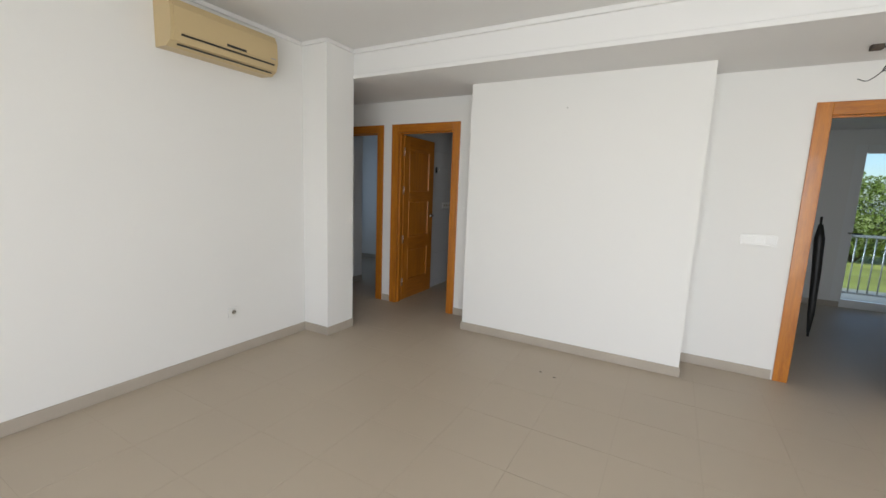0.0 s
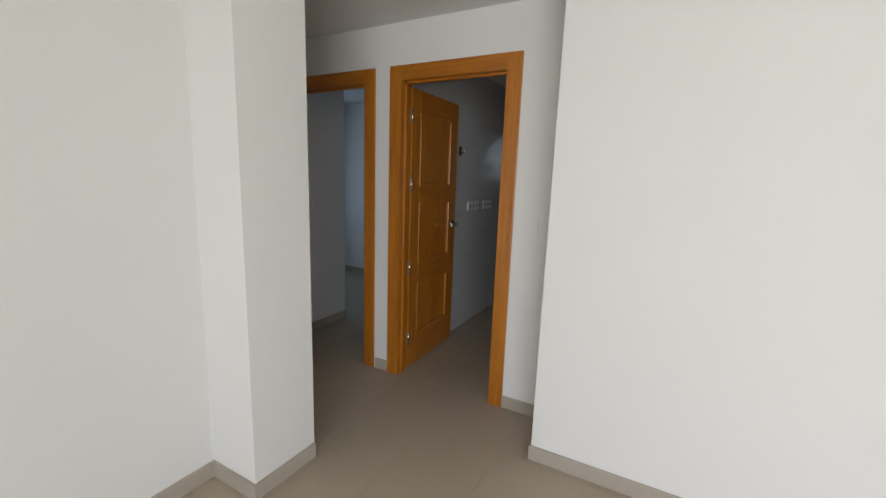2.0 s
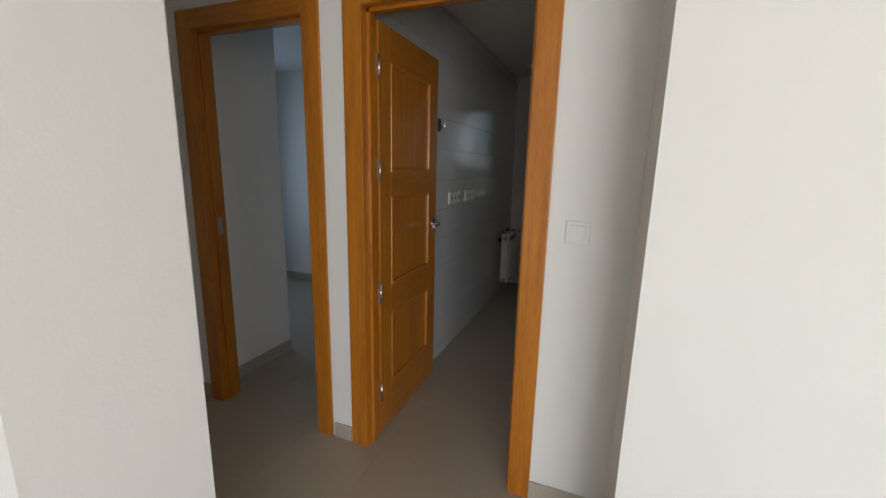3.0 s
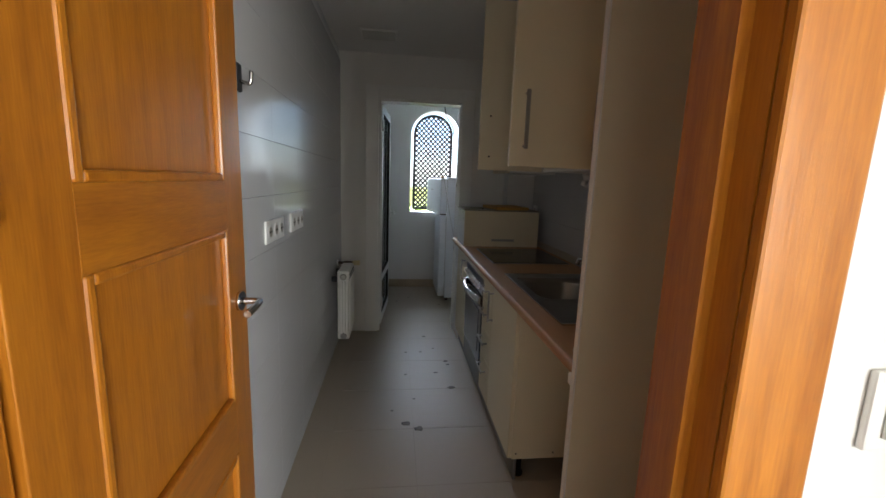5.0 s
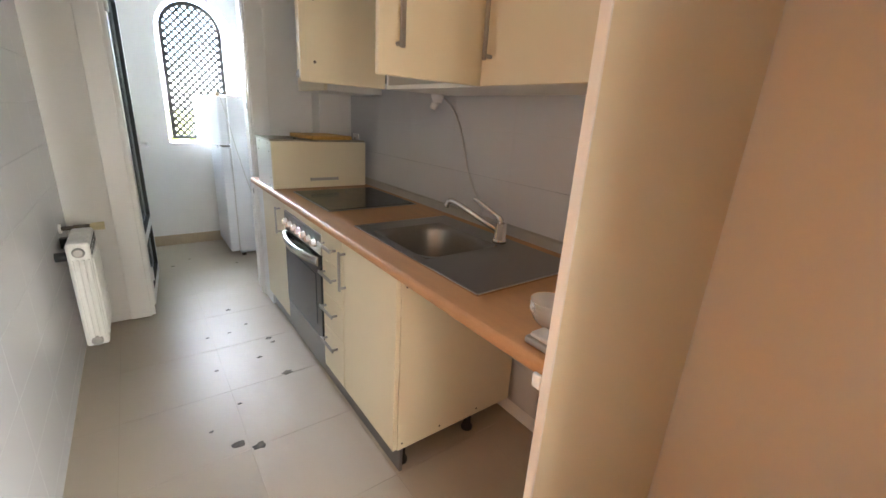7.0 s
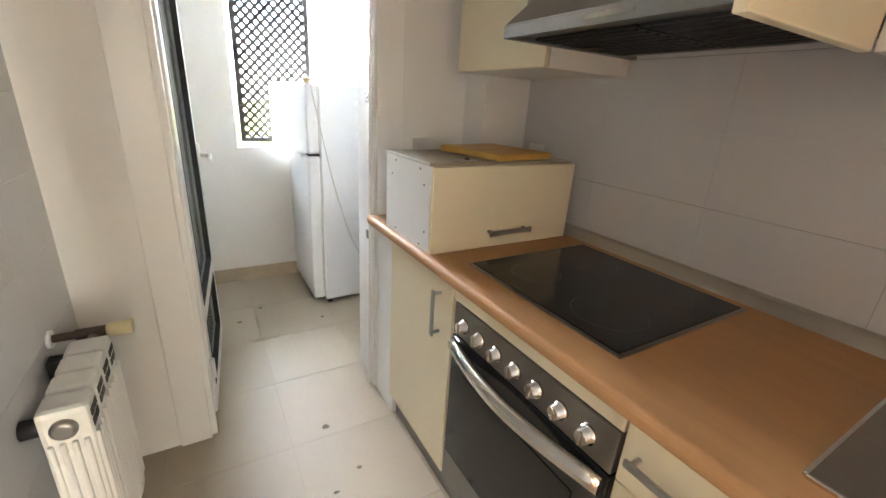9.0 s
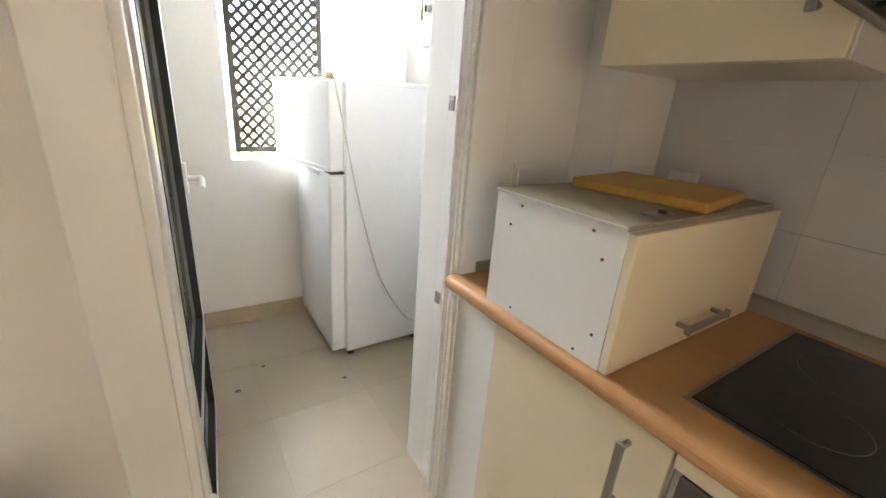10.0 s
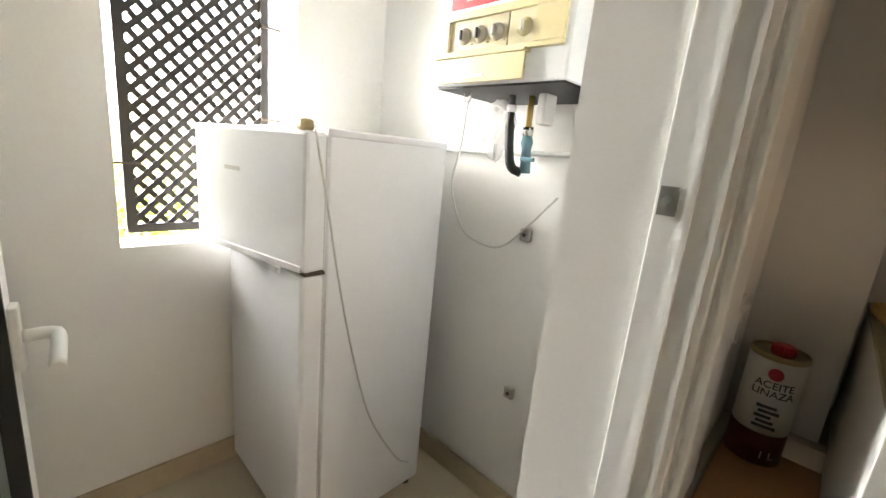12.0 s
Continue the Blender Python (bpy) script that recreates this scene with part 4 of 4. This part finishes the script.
# radiator on the tiled wall
def radiator():
    th = thing("radiator", (-2.40, 7.42, 0.16), "white aluminium radiator with four ribs", "radiator")
    y0, w = 7.30, 0.08
    for k in range(4):
        a = y0 + k * w
        s = part("section", boxes((-2.435, a + 0.002, 0.165, -2.345, a + w - 0.002, 0.70), bev=0.014), "enamel", th)
        for j in range(3):
            part("fin", boxes((-2.348, a + 0.012 + j * 0.022, 0.22, -2.338, a + 0.020 + j * 0.022, 0.62), bev=0.003), "enamel", s)
        for j in range(2):
            for i in range(2):
                part("air_slot", boxes((-2.3455, a + 0.014 + i * 0.028, 0.635 + j * 0.026, -2.3435, a + 0.036 + i * 0.028, 0.653 + j * 0.026)), "black", s)
    e = part("end_ribs", boxes(*[(-2.425 + 0.02 * j, y0 - 0.007, 0.20, -2.414 + 0.02 * j, y0 + 0.006, 0.62) for j in range(4)], bev=0.004), "enamel", th)
    for z in (0.655, 0.195):
        part("end_plug", bar([(-2.39, y0 + 0.01, z), (-2.39, y0 - 0.006, z), (-2.39, y0 - 0.012, z)], [0.024, 0.024, 0.016], 16), "handle", th)
    part("wall_bracket", boxes((-2.485, 7.60, 0.60, -2.43, 7.64, 0.65)), "black", th)
    v = part("valve", bar([(-2.484, 7.66, 0.69), (-2.43, 7.66, 0.69), (-2.425, 7.66, 0.69), (-2.36, 7.66, 0.69)], [0.011, 0.011, 0.015, 0.015], 12), "grime", th, "tarnished radiator valve")
    part("valve_head", bar([(-2.36, 7.66, 0.69), (-2.35, 7.66, 0.69), (-2.30, 7.66, 0.69)], [0.014, 0.02, 0.022], 14), "yellow", v, "yellowed thermostat head")
    part("wall_collar", bar([(-2.485, 7.66, 0.69), (-2.475, 7.66, 0.69)], 0.024, 14), "white", v)
    part("inlet", bar([(-2.39, 7.61, 0.67), (-2.39, 7.66, 0.685)], 0.012, 8), "handle", v)
    part("wall_bracket", bar([(-2.484, 7.38, 0.62), (-2.43, 7.38, 0.62)], 0.022, 10), "black", th)
    return th


radiator()
hk = thing("coat_hook", (KX0, 5.62, 1.68), "small black and chrome hook on the tiled wall", "hook")
part("plate", boxes((KX0, 5.60, 1.63, KX0 + 0.012, 5.64, 1.71), bev=0.004), "black", hk)
part("peg", bar(smooth_line([(KX0 + 0.012, 5.62, 1.66), (KX0 + 0.04, 5.62, 1.655), (KX0 + 0.045, 5.62, 1.69)]), 0.006, 8), "chrome", hk)
vt = thing("ceiling_vent", (-2.15, 7.45, H_KIT), "white slatted ceiling vent", "vent")
part("frame", boxes((-2.28, 7.36, H_KIT - 0.01, -2.02, 7.56, H_KIT), bev=0.003), "white", vt)
for k in range(7):
    part("slat", boxes((-2.265, 7.378 + 0.025 * k, H_KIT - 0.016, -2.035, 7.390 + 0.025 * k, H_KIT - 0.01)), "cable", vt)

# marks and crumbs on the kitchen floor
for x, y, r in ((-1.928, 6.441, 0.038), (-1.857, 6.386, 0.034), (-1.614, 6.844, 0.034), (-1.744, 7.764, 0.022), (-1.921, 7.042, 0.012), (-1.701, 7.065, 0.016), (-1.873, 6.707, 0.012), (-2.012, 6.576, 0.012), (-1.682, 7.499, 0.012), (-1.792, 7.433, 0.012), (-1.606, 7.25, 0.022), (-1.595, 7.195, 0.016), (-1.911, 7.427, 0.014), (-1.984, 8.846, 0.016), (-1.847, 8.993, 0.013), (-1.511, 8.718, 0.013), (-1.252, 8.434, 0.022)):
    blot("dirt_flake", x, y, 0.0005, r, "smudge", "dark flake of dirt on the kitchen tiles", "dirt", "dirt on the floor")


# ---- utility room ----
def lattice():
    th = thing("lattice_screen", (WXC, 9.62, WZ0), "dark wooden lattice screen in the arched window", "lattice screen")
    x0, x1, z0 = WX0 + 0.035, WX1 - 0.075, WZ0 + 0.03
    xc, r = (x0 + x1) / 2, (x1 - x0) / 2
    zc = 2.20 - r
    fw = 0.03
    for a in ((x0, x0 + fw), (x1 - fw, x1)):
        part("frame", boxes((a[0], 9.60, z0, a[1], 9.635, zc)), "lattice", th)
    part("frame", boxes((x0 + fw, 9.60, z0, x1 - fw, 9.635, z0 + fw)), "lattice", th)
    bm = bmesh.new()
    n = 20
    for k in range(n):
        a, b = math.pi * k / n, math.pi * (k + 1) / n
        prism(bm, [(xc + q * math.cos(c), zc + q * math.sin(c)) for q, c in ((r - fw, a), (r, a), (r, b), (r - fw, b))], "y", 9.60, 9.635)
    part("arched_frame", bm, "lattice", th)

    def inside(x, z):
        if z < z0 + 0.01 or abs(x - xc) > r - 0.012:
            return False
        return z < zc or (x - xc) ** 2 + (z - zc) ** 2 < (r - 0.012) ** 2
    for s, y in ((1, 9.607), (-1, 9.616)):
        sl = 1.05 * s
        c = -2.0
        while c < 5:
            run = [xx for xx in np.linspace(x0, x1, 160) if inside(xx, c + sl * (xx - xc))]
            if len(run) > 6:
                xa, xb, h = run[0], run[-1], 0.0135
                za, zb = c + sl * (xa - xc), c + sl * (xb - xc)
                part("slat", prism(bmesh.new(), [(xa, za - h), (xb, zb - h), (xb, zb + h), (xa, za + h)], "y", y, y + 0.009), "lattice", th)
            c += 0.062
    for x, z in ((x0, 1.25), (x1, 1.45), (x1, 1.8)):
        part("peg", boxes((x - 0.03, 9.59, z, x + 0.05, 9.60, z + 0.008)), "grime", th)
    return th


lattice()


def glazed_door():
    """White glazed door, open; y runs from the hinges to the handle."""
    th = thing("glazed_door", pose(-2.138, 8.035, 0, rz=-4.5), "open white plastic door with a tall glass pane", "door")
    L, top, w, t = 0.725, 2.03, 0.075, 0.055
    for y0, y1 in ((0, w), (L - w, L)):
        part("stile", boxes((-t, y0, 0.02, 0, y1, top), bev=0.006), "pvc", th, world=False)
    for z0, z1 in ((0.02, 0.11), (0.42, 0.50), (top - w, top)):
        part("rail", boxes((-t, w, z0, 0, L - w, z1), bev=0.006), "pvc", th, world=False)
    for z0, z1 in ((0.11, 0.42), (0.50, top - w)):
        p = part("pane", boxes((-0.034, w - 0.004, z0 - 0.004, -0.022, L - w + 0.004, z1 + 0.004)), "glass", th, world=False)
        p.visible_shadow = False
        bm = bmesh.new()
        for x0, x1 in ((-0.022, 0.0015), (-t - 0.0015, -0.034)):
            box(bm, x0, w, z0, x1, w + 0.008, z1)
            box(bm, x0, L - w - 0.008, z0, x1, L - w, z1)
            box(bm, x0, w + 0.008, z0, x1, L - w - 0.008, z0 + 0.008)
            box(bm, x0, w + 0.008, z1 - 0.008, x1, L - w - 0.008, z1)
        part("seal", bm, "rubber", p, "black rubber seal", world=False)
    for s, x in ((1, 0), (-1, -t)):
        h = part("handle_plate", boxes((x, L - 0.055, 0.98, x + s * 0.012, L - 0.022, 1.09), bev=0.003), "white", th, world=False)
        part("lever", bar(smooth_line([(x + s * 0.012, L - 0.038, 1.035), (x + s * 0.045, L - 0.038, 1.035), (x + s * 0.055, L - 0.055, 1.032), (x + s * 0.055, L - 0.15, 1.02)]), 0.0105, 12), "white", h, world=False)
    part("edge_seal", boxes((-t + 0.01, L, 0.03, -0.01, L + 0.004, top - 0.01)), "rubber", th, world=False)
    for z in (0.2, 1.8):
        part("hinge", bar([(0.006, 0.0, z), (0.006, 0.0, z + 0.09)], 0.01, 10), "white", th, world=False)
    return th


glazed_door()
uf = tagged(thing("door_frame_utility", (UX0, 7.95, 0), "white plastic door frame in the opening", "door frame"), kind="structure")
part("post", boxes((UX1 - 0.012, 7.925, 0, UX1 + 0.002, 8.012, UTOP), bev=0.002), "pvc", uf)
part("post", boxes((UX0 - 0.002, 7.925, 0, UX0 + 0.02, 7.985, UTOP), bev=0.002), "pvc", uf)
part("head", boxes((UX0 + 0.02, 7.925, UTOP - 0.014, UX1 - 0.012, 7.985, UTOP), bev=0.002), "pvc", uf)
part("rib", boxes((UX1 - 0.018, 7.965, 0, UX1 - 0.012, 7.972, UTOP - 0.02), (UX1 - 0.016, 7.935, 0, UX1 - 0.012, 7.941, UTOP - 0.02)), "pvc", uf)
for z in (1.331, 0.757):
    s = part("strike_plate", boxes((UX1 - 0.017, 7.984, z, UX1 - 0.0115, 8.007, z + 0.038), bev=0.001), "hood", uf, "grey metal strike plate")
    part("screw", bar([(UX1 - 0.017, 7.995, z + 0.02), (UX1 - 0.019, 7.995, z + 0.02)], 0.006, 8), "chrome", s)


def fridge():
    th = thing("fridge", (-1.2, 9.15, 0), "white two-door fridge, its freezer door ajar", "fridge")
    x0, x1, y0, y1 = -1.435, -0.972, 8.885, 9.475
    part("body", boxes((x0, y0, 0.03, x1, y1, 1.405), bev=0.006), "fridge", th)
    part("top", boxes((x0 - 0.01, y0 - 0.003, 1.40, x1 + 0.002, y1 + 0.003, 1.425), bev=0.006), "fridge", th)
    d = part("fridge_door", boxes((x0 - 0.08, y0 + 0.002, 0.05, x0 - 0.008, y1 - 0.002, 1.0), bev=0.012), "fridge", th)
    part("gasket", boxes((x0 - 0.008, y0 + 0.012, 0.06, x0, y1 - 0.012, 0.99)), "cable", d)
    part("grip", boxes((x0 - 0.09, y0 + 0.14, 0.975, x0 - 0.075, y1 - 0.02, 0.998), bev=0.005), "fridge", d)
    fz = boxes((-0.08, 0.002, 1.014, -0.008, 0.588, 1.412), bev=0.012)
    turn = pose(x0, y0, 0, rz=11)
    fz.transform(turn)
    f = part("freezer_door", fz, "fridge", th)
    lip = boxes((-0.083, 0.02, 1.014, -0.075, 0.57, 1.035), bev=0.003)
    lip.transform(turn)
    part("grip", lip, "fridge", f)
    bd = boxes((-0.0815, 0.32, 1.275, -0.0795, 0.40, 1.288))
    bd.transform(turn)
    part("badge", bd, "cable", f, "grey badge")
    gk = boxes((-0.008, 0.012, 1.025, 0.0, 0.53, 1.40))
    gk.transform(turn)
    part("gasket", gk, "cable", f)
    part("hinge_cap", boxes((x0 - 0.085, y0 + 0.004, 1.410, x0 - 0.045, y0 + 0.045, 1.442), bev=0.010), "ac", th, "yellowed hinge cap")
    part("middle_hinge", boxes((x0 - 0.07, y0 + 0.002, 1.001, x0 - 0.005, y0 + 0.10, 1.011)), "grime", th)
    for x in (x0 + 0.03, x1 - 0.04):
        for y in (y0 + 0.03, y1 - 0.04):
            part("foot", bar([(x, y, 0), (x, y, 0.032)], 0.018, 10), "grime", th)
    part("lead", bar(smooth_line([(x0 - 0.055, y0 - 0.006, 1.425), (x0 - 0.047, y0 - 0.006, 1.40), (x0 - 0.002, y0 - 0.006, 1.184), (x0 + 0.04, y0 - 0.006, 0.971), (x0 + 0.104, y0 - 0.006, 0.704), (x0 + 0.191, y0 - 0.006, 0.429), (x0 + 0.329, y0 - 0.006, 0.193), (x0 + 0.40, y0 - 0.006, 0.13)]), 0.0035, 8), "cable", th, "pale mains lead draped down the side")
    return th


fridge()


def boiler():
    th = thing("gas_boiler", (-1.0, 8.58, 1.575), "white wall boiler with a yellowed control panel", "boiler")
    x0, y0, y1, z0 = -1.143, 8.352, 8.797, 1.575
    part("casing", boxes((x0, y0, z0 + 0.004, KX1 + 0.005, y1, 2.30), bev=0.008), "fridge", th)
    part("underside", boxes((x0 + 0.01, y0 + 0.01, z0 - 0.002, KX1, y1 - 0.01, z0 + 0.006)), "black", th)
    # raised surround of the control recess, the panel let in behind it
    fr = part("control_frame", boxes((x0 - 0.014, 8.37, z0 + 0.172, x0 + 0.002, 8.752, z0 + 0.192), (x0 - 0.014, 8.37, z0 + 0.080, x0 + 0.002, 8.752, z0 + 0.092),
                                     (x0 - 0.014, 8.738, z0 + 0.092, x0 + 0.002, 8.752, z0 + 0.172), (x0 - 0.014, 8.37, z0 + 0.092, x0 + 0.002, 8.452, z0 + 0.172), bev=0.002), "yellow", th)
    part("control_face", boxes((x0 - 0.006, 8.535, z0 + 0.092, x0 + 0.002, 8.738, z0 + 0.172)), "ac_pale", fr)
    part("control_face", boxes((x0 - 0.008, 8.452, z0 + 0.092, x0 + 0.002, 8.530, z0 + 0.172)), "ac_pale", fr)
    for y in (8.682, 8.626, 8.57, 8.482):
        k = part("dial", bar([(x0 - 0.006, y, z0 + 0.130), (x0 - 0.010, y, z0 + 0.130), (x0 - 0.011, y, z0 + 0.130), (x0 - 0.022, y, z0 + 0.130)], [0.022, 0.022, 0.016, 0.014], 20), "alu" if y > 8.5 else "yellow", fr)
        part("dial_grip", boxes((x0 - 0.028, y - 0.003, z0 + 0.117, x0 - 0.021, y + 0.003, z0 + 0.143), bev=0.001), "print" if y > 8.6 else "cable", k)
        for j in (-1, 1):
            part("dial_mark", boxes((x0 - 0.0065, y + j * 0.026 - 0.0015, z0 + 0.106, x0 - 0.0055, y + j * 0.026 + 0.0015, z0 + 0.110)), "print", fr)
    part("flap", boxes((x0 - 0.022, 8.463, z0 + 0.006, x0 - 0.015, 8.771, z0 + 0.072), bev=0.002), "yellow", th, "opened yellowed flap")
    part("flap_hinge", boxes((x0 - 0.026, 8.463, z0 + 0.072, x0 + 0.002, 8.775, z0 + 0.080), bev=0.002), "yellow", th)
    part("flap_label", boxes((x0 - 0.0235, 8.59, z0 + 0.018, x0 - 0.0215, 8.66, z0 + 0.027)), "white", th)
    part("warning_label", boxes((x0 - 0.002, 8.50, z0 + 0.206, x0 + 0.001, 8.748, z0 + 0.44)), "red", th, "red warning label")
    for k in range(3):
        part("label_line", boxes((x0 - 0.003, 8.58, z0 + 0.222 + 0.035 * k, x0 - 0.0015, 8.69, z0 + 0.232 + 0.035 * k)), "pale", th)
    for j in range(2):
        for k in range(6):
            part("vent_slot", boxes((x0 - 0.001, 8.760 + 0.016 * j, z0 + 0.088 + 0.018 * k, x0 + 0.003, 8.769 + 0.016 * j, z0 + 0.101 + 0.018 * k)), "cable", th)
    part("hose", bar(smooth_line([(-1.0, 8.605, z0), (-1.0, 8.602, 1.50), (-1.0, 8.592, 1.41), (-0.998, 8.578, 1.365), (-0.985, 8.55, 1.35)]), [0.011] * 7 + [0.014] * 18, 10), "black", th, "black rubber hose")
    part("hose_collar", bar([(-1.0, 8.603, 1.525), (-1.0, 8.603, 1.545)], 0.015, 10), "white", th)
    part("gas_pipe", bar([(-0.98, 8.55, z0), (-0.98, 8.548, 1.47)], 0.009, 10), "brass", th)
    v = part("valve", bar([(-0.98, 8.548, 1.46), (-0.98, 8.547, 1.44), (-0.98, 8.545, 1.42), (-0.98, 8.54, 1.35)], [0.014, 0.019, 0.014, 0.017], 10), "teal", th, "blue-green painted valve")
    part("valve_lever", boxes((-1.01, 8.50, 1.385, -0.995, 8.545, 1.398), bev=0.003), "teal", v)
    part("nut", bar([(-0.98, 8.548, 1.485), (-0.98, 8.548, 1.46)], 0.017, 6), "chrome", v)
    part("grey_fitting", boxes((-1.02, 8.475, 1.49, -0.96, 8.505, z0), bev=0.008), "cable", th)
    part("bracket", bar(smooth_line([(-1.06, 8.745, z0), (-1.06, 8.74, 1.55), (-1.06, 8.72, 1.55), (-1.06, 8.715, z0)]), 0.003, 6), "handle", th)
    return th


boiler()
pp = thing("water_pipe", (KX1, 8.5, 1.33), "thin painted pipe along the utility wall", "pipe")
part("pipe", bar([(KX1 - 0.012, 8.17, 1.425), (KX1 - 0.012, 9.3, 1.398)], 0.009, 10), "pvc", pp)
cbl = thing("hanging_cable", (-1.0, 8.75, 1.5), "thin pale cable looping down from the boiler", "cable")
part("loop", bar(smooth_line([(-1.02, 8.76, 1.578), (-0.96, 8.83, 1.42), (-0.89, 8.92, 1.27), (-0.87, 8.87, 1.12), (-0.86, 8.79, 1.075), (-0.85, 8.69, 1.075), (-0.84, 8.60, 1.16), (-0.83, 8.50, 1.28)]), 0.0035, 8), "cable", cbl)


def plastic_bag():
    bm = bmesh.new()
    bmesh.ops.create_icosphere(bm, subdivisions=4, radius=1)
    for v in bm.verts:
        n = noise.noise(v.co * 2.3) * 0.25 + noise.noise(v.co * 6) * 0.12
        v.co = Vector((-0.93 + 0.045 * v.co.x * (1 + n), 8.70 + 0.075 * v.co.y * (1 + n) * (0.7 + 0.3 * v.co.z), 1.475 + 0.10 * v.co.z * (1 + 0.6 * n)))
    ob = new("plastic_bag", mesh_of("plastic_bag", bm, "film"))
    return tagged(ob, "crumpled clear plastic bag tied under the boiler", "plastic bag")


plastic_bag()
for y, z in ((8.605, 1.135), (8.58, 0.525)):
    c = thing("wall_clip", (KX1, y, z), "small grey metal clip screwed to the wall", "clip", "clips on the utility wall")
    part("plate", boxes((KX1 - 0.012, y - 0.02, z - 0.022, KX1 + 0.008, y + 0.02, z + 0.022), bev=0.005), "handle", c)
    part("screw", bar([(KX1 - 0.012, y, z), (KX1 - 0.016, y, z)], 0.007, 8), "grime", c)
cw = thing("window_cable", (-1.42, 9.5, 2.3), "dark cable running down beside the arched window", "cable")
part("lead", bar(smooth_line([(-1.44, 9.49, H_KIT), (-1.42, 9.495, 2.2), (-1.33, 9.50, 2.05), (-1.31, 9.505, 1.95)]), 0.006, 8), "grime", cw)

# ---- tiles, each a piece of its own ----
TS, GX, GY, JW = 0.44, -1.89, 6.39, 0.0018
floor = bpy.data.objects["floor"]
bm = boxes((JW / 2, JW / 2, -0.012, TS - JW / 2, TS - JW / 2, 0.0), bev=0.0)
top = [e for e in bm.edges if all(v.co.z > -0.001 for v in e.verts)]
bmesh.ops.bevel(bm, geom=top, offset=0.0005, segments=1, affect="EDGES")
tile_mesh = mesh_of("floor_tile", bm, "tile")
rest_v, rest_f = [], []
count = 0
for i in range(-9, 14):
    for j in range(-19, 9):
        x, y = GX + i * TS, GY + j * TS
        if y > 9.5 or x < FX0 - 0.4 or x > 4.0 or y < FY0 - 0.4:
            continue
        near = -3.7 < x < 1.6 and 0.6 < y and not (x > -0.85 and y > 4.4) and not (x < -2.65 and (y < 3.3 or y > 5.4))
        if near and count < 300:
            ob = new("tile", tile_mesh)
            ob.location = (x, y, 0)
            ob.parent = floor
            count += 1
        else:
            k = len(rest_v)
            a, b = JW / 2, TS - JW / 2
            rest_v += [(x + a, y + a, 0), (x + b, y + a, 0), (x + b, y + b, 0), (x + a, y + b, 0)]
            rest_f.append((k, k + 1, k + 2, k + 3))
me = bpy.data.meshes.new("outer_tiles")
me.from_pydata(rest_v, [], rest_f)
me.materials.append(M["tile"])
ob = new("outer_tiles", me)
ob.parent = floor
tagged(ob, kind="stuff")

TH, TW = 0.205, 0.41
bm = boxes((0, 0.0003, 0.0005, 0.0085, TW - 0.0003, TH - 0.0005), bev=0.0004)
west_mesh = mesh_of("wall_tile", bm, "walltile")
west = bpy.data.objects["wall_kitchen_west"]
for r in range(12):
    for c in range(8):
        y = Y1 + 0.02 + c * TW
        if y + TW > 8.1:
            continue
        z = -0.125 + r * TH
        if z + TH > H_KIT or z < -0.13:
            continue
        ob = new("tile", west_mesh)
        ob.location = (KX0 - 0.0085, y, z)
        ob.parent = west
bm = boxes((-0.0085, 0.0003, 0.0005, 0, TW - 0.0003, TH - 0.0005), bev=0.0004)
east_mesh = mesh_of("wall_tile", bm, "walltile")
east = bpy.data.objects["wall_kitchen_east"]
for r in range(12):
    for c in range(7):
        y = 5.31 + c * TW - 0.41
        z = -0.125 + r * TH
        if y + TW > 7.95 or y < 5.2 or z < 0 or z + TH > H_KIT:
            continue
        ob = new("tile", east_mesh)
        ob.location = (KX1 + 0.009, y, z)
        ob.parent = east
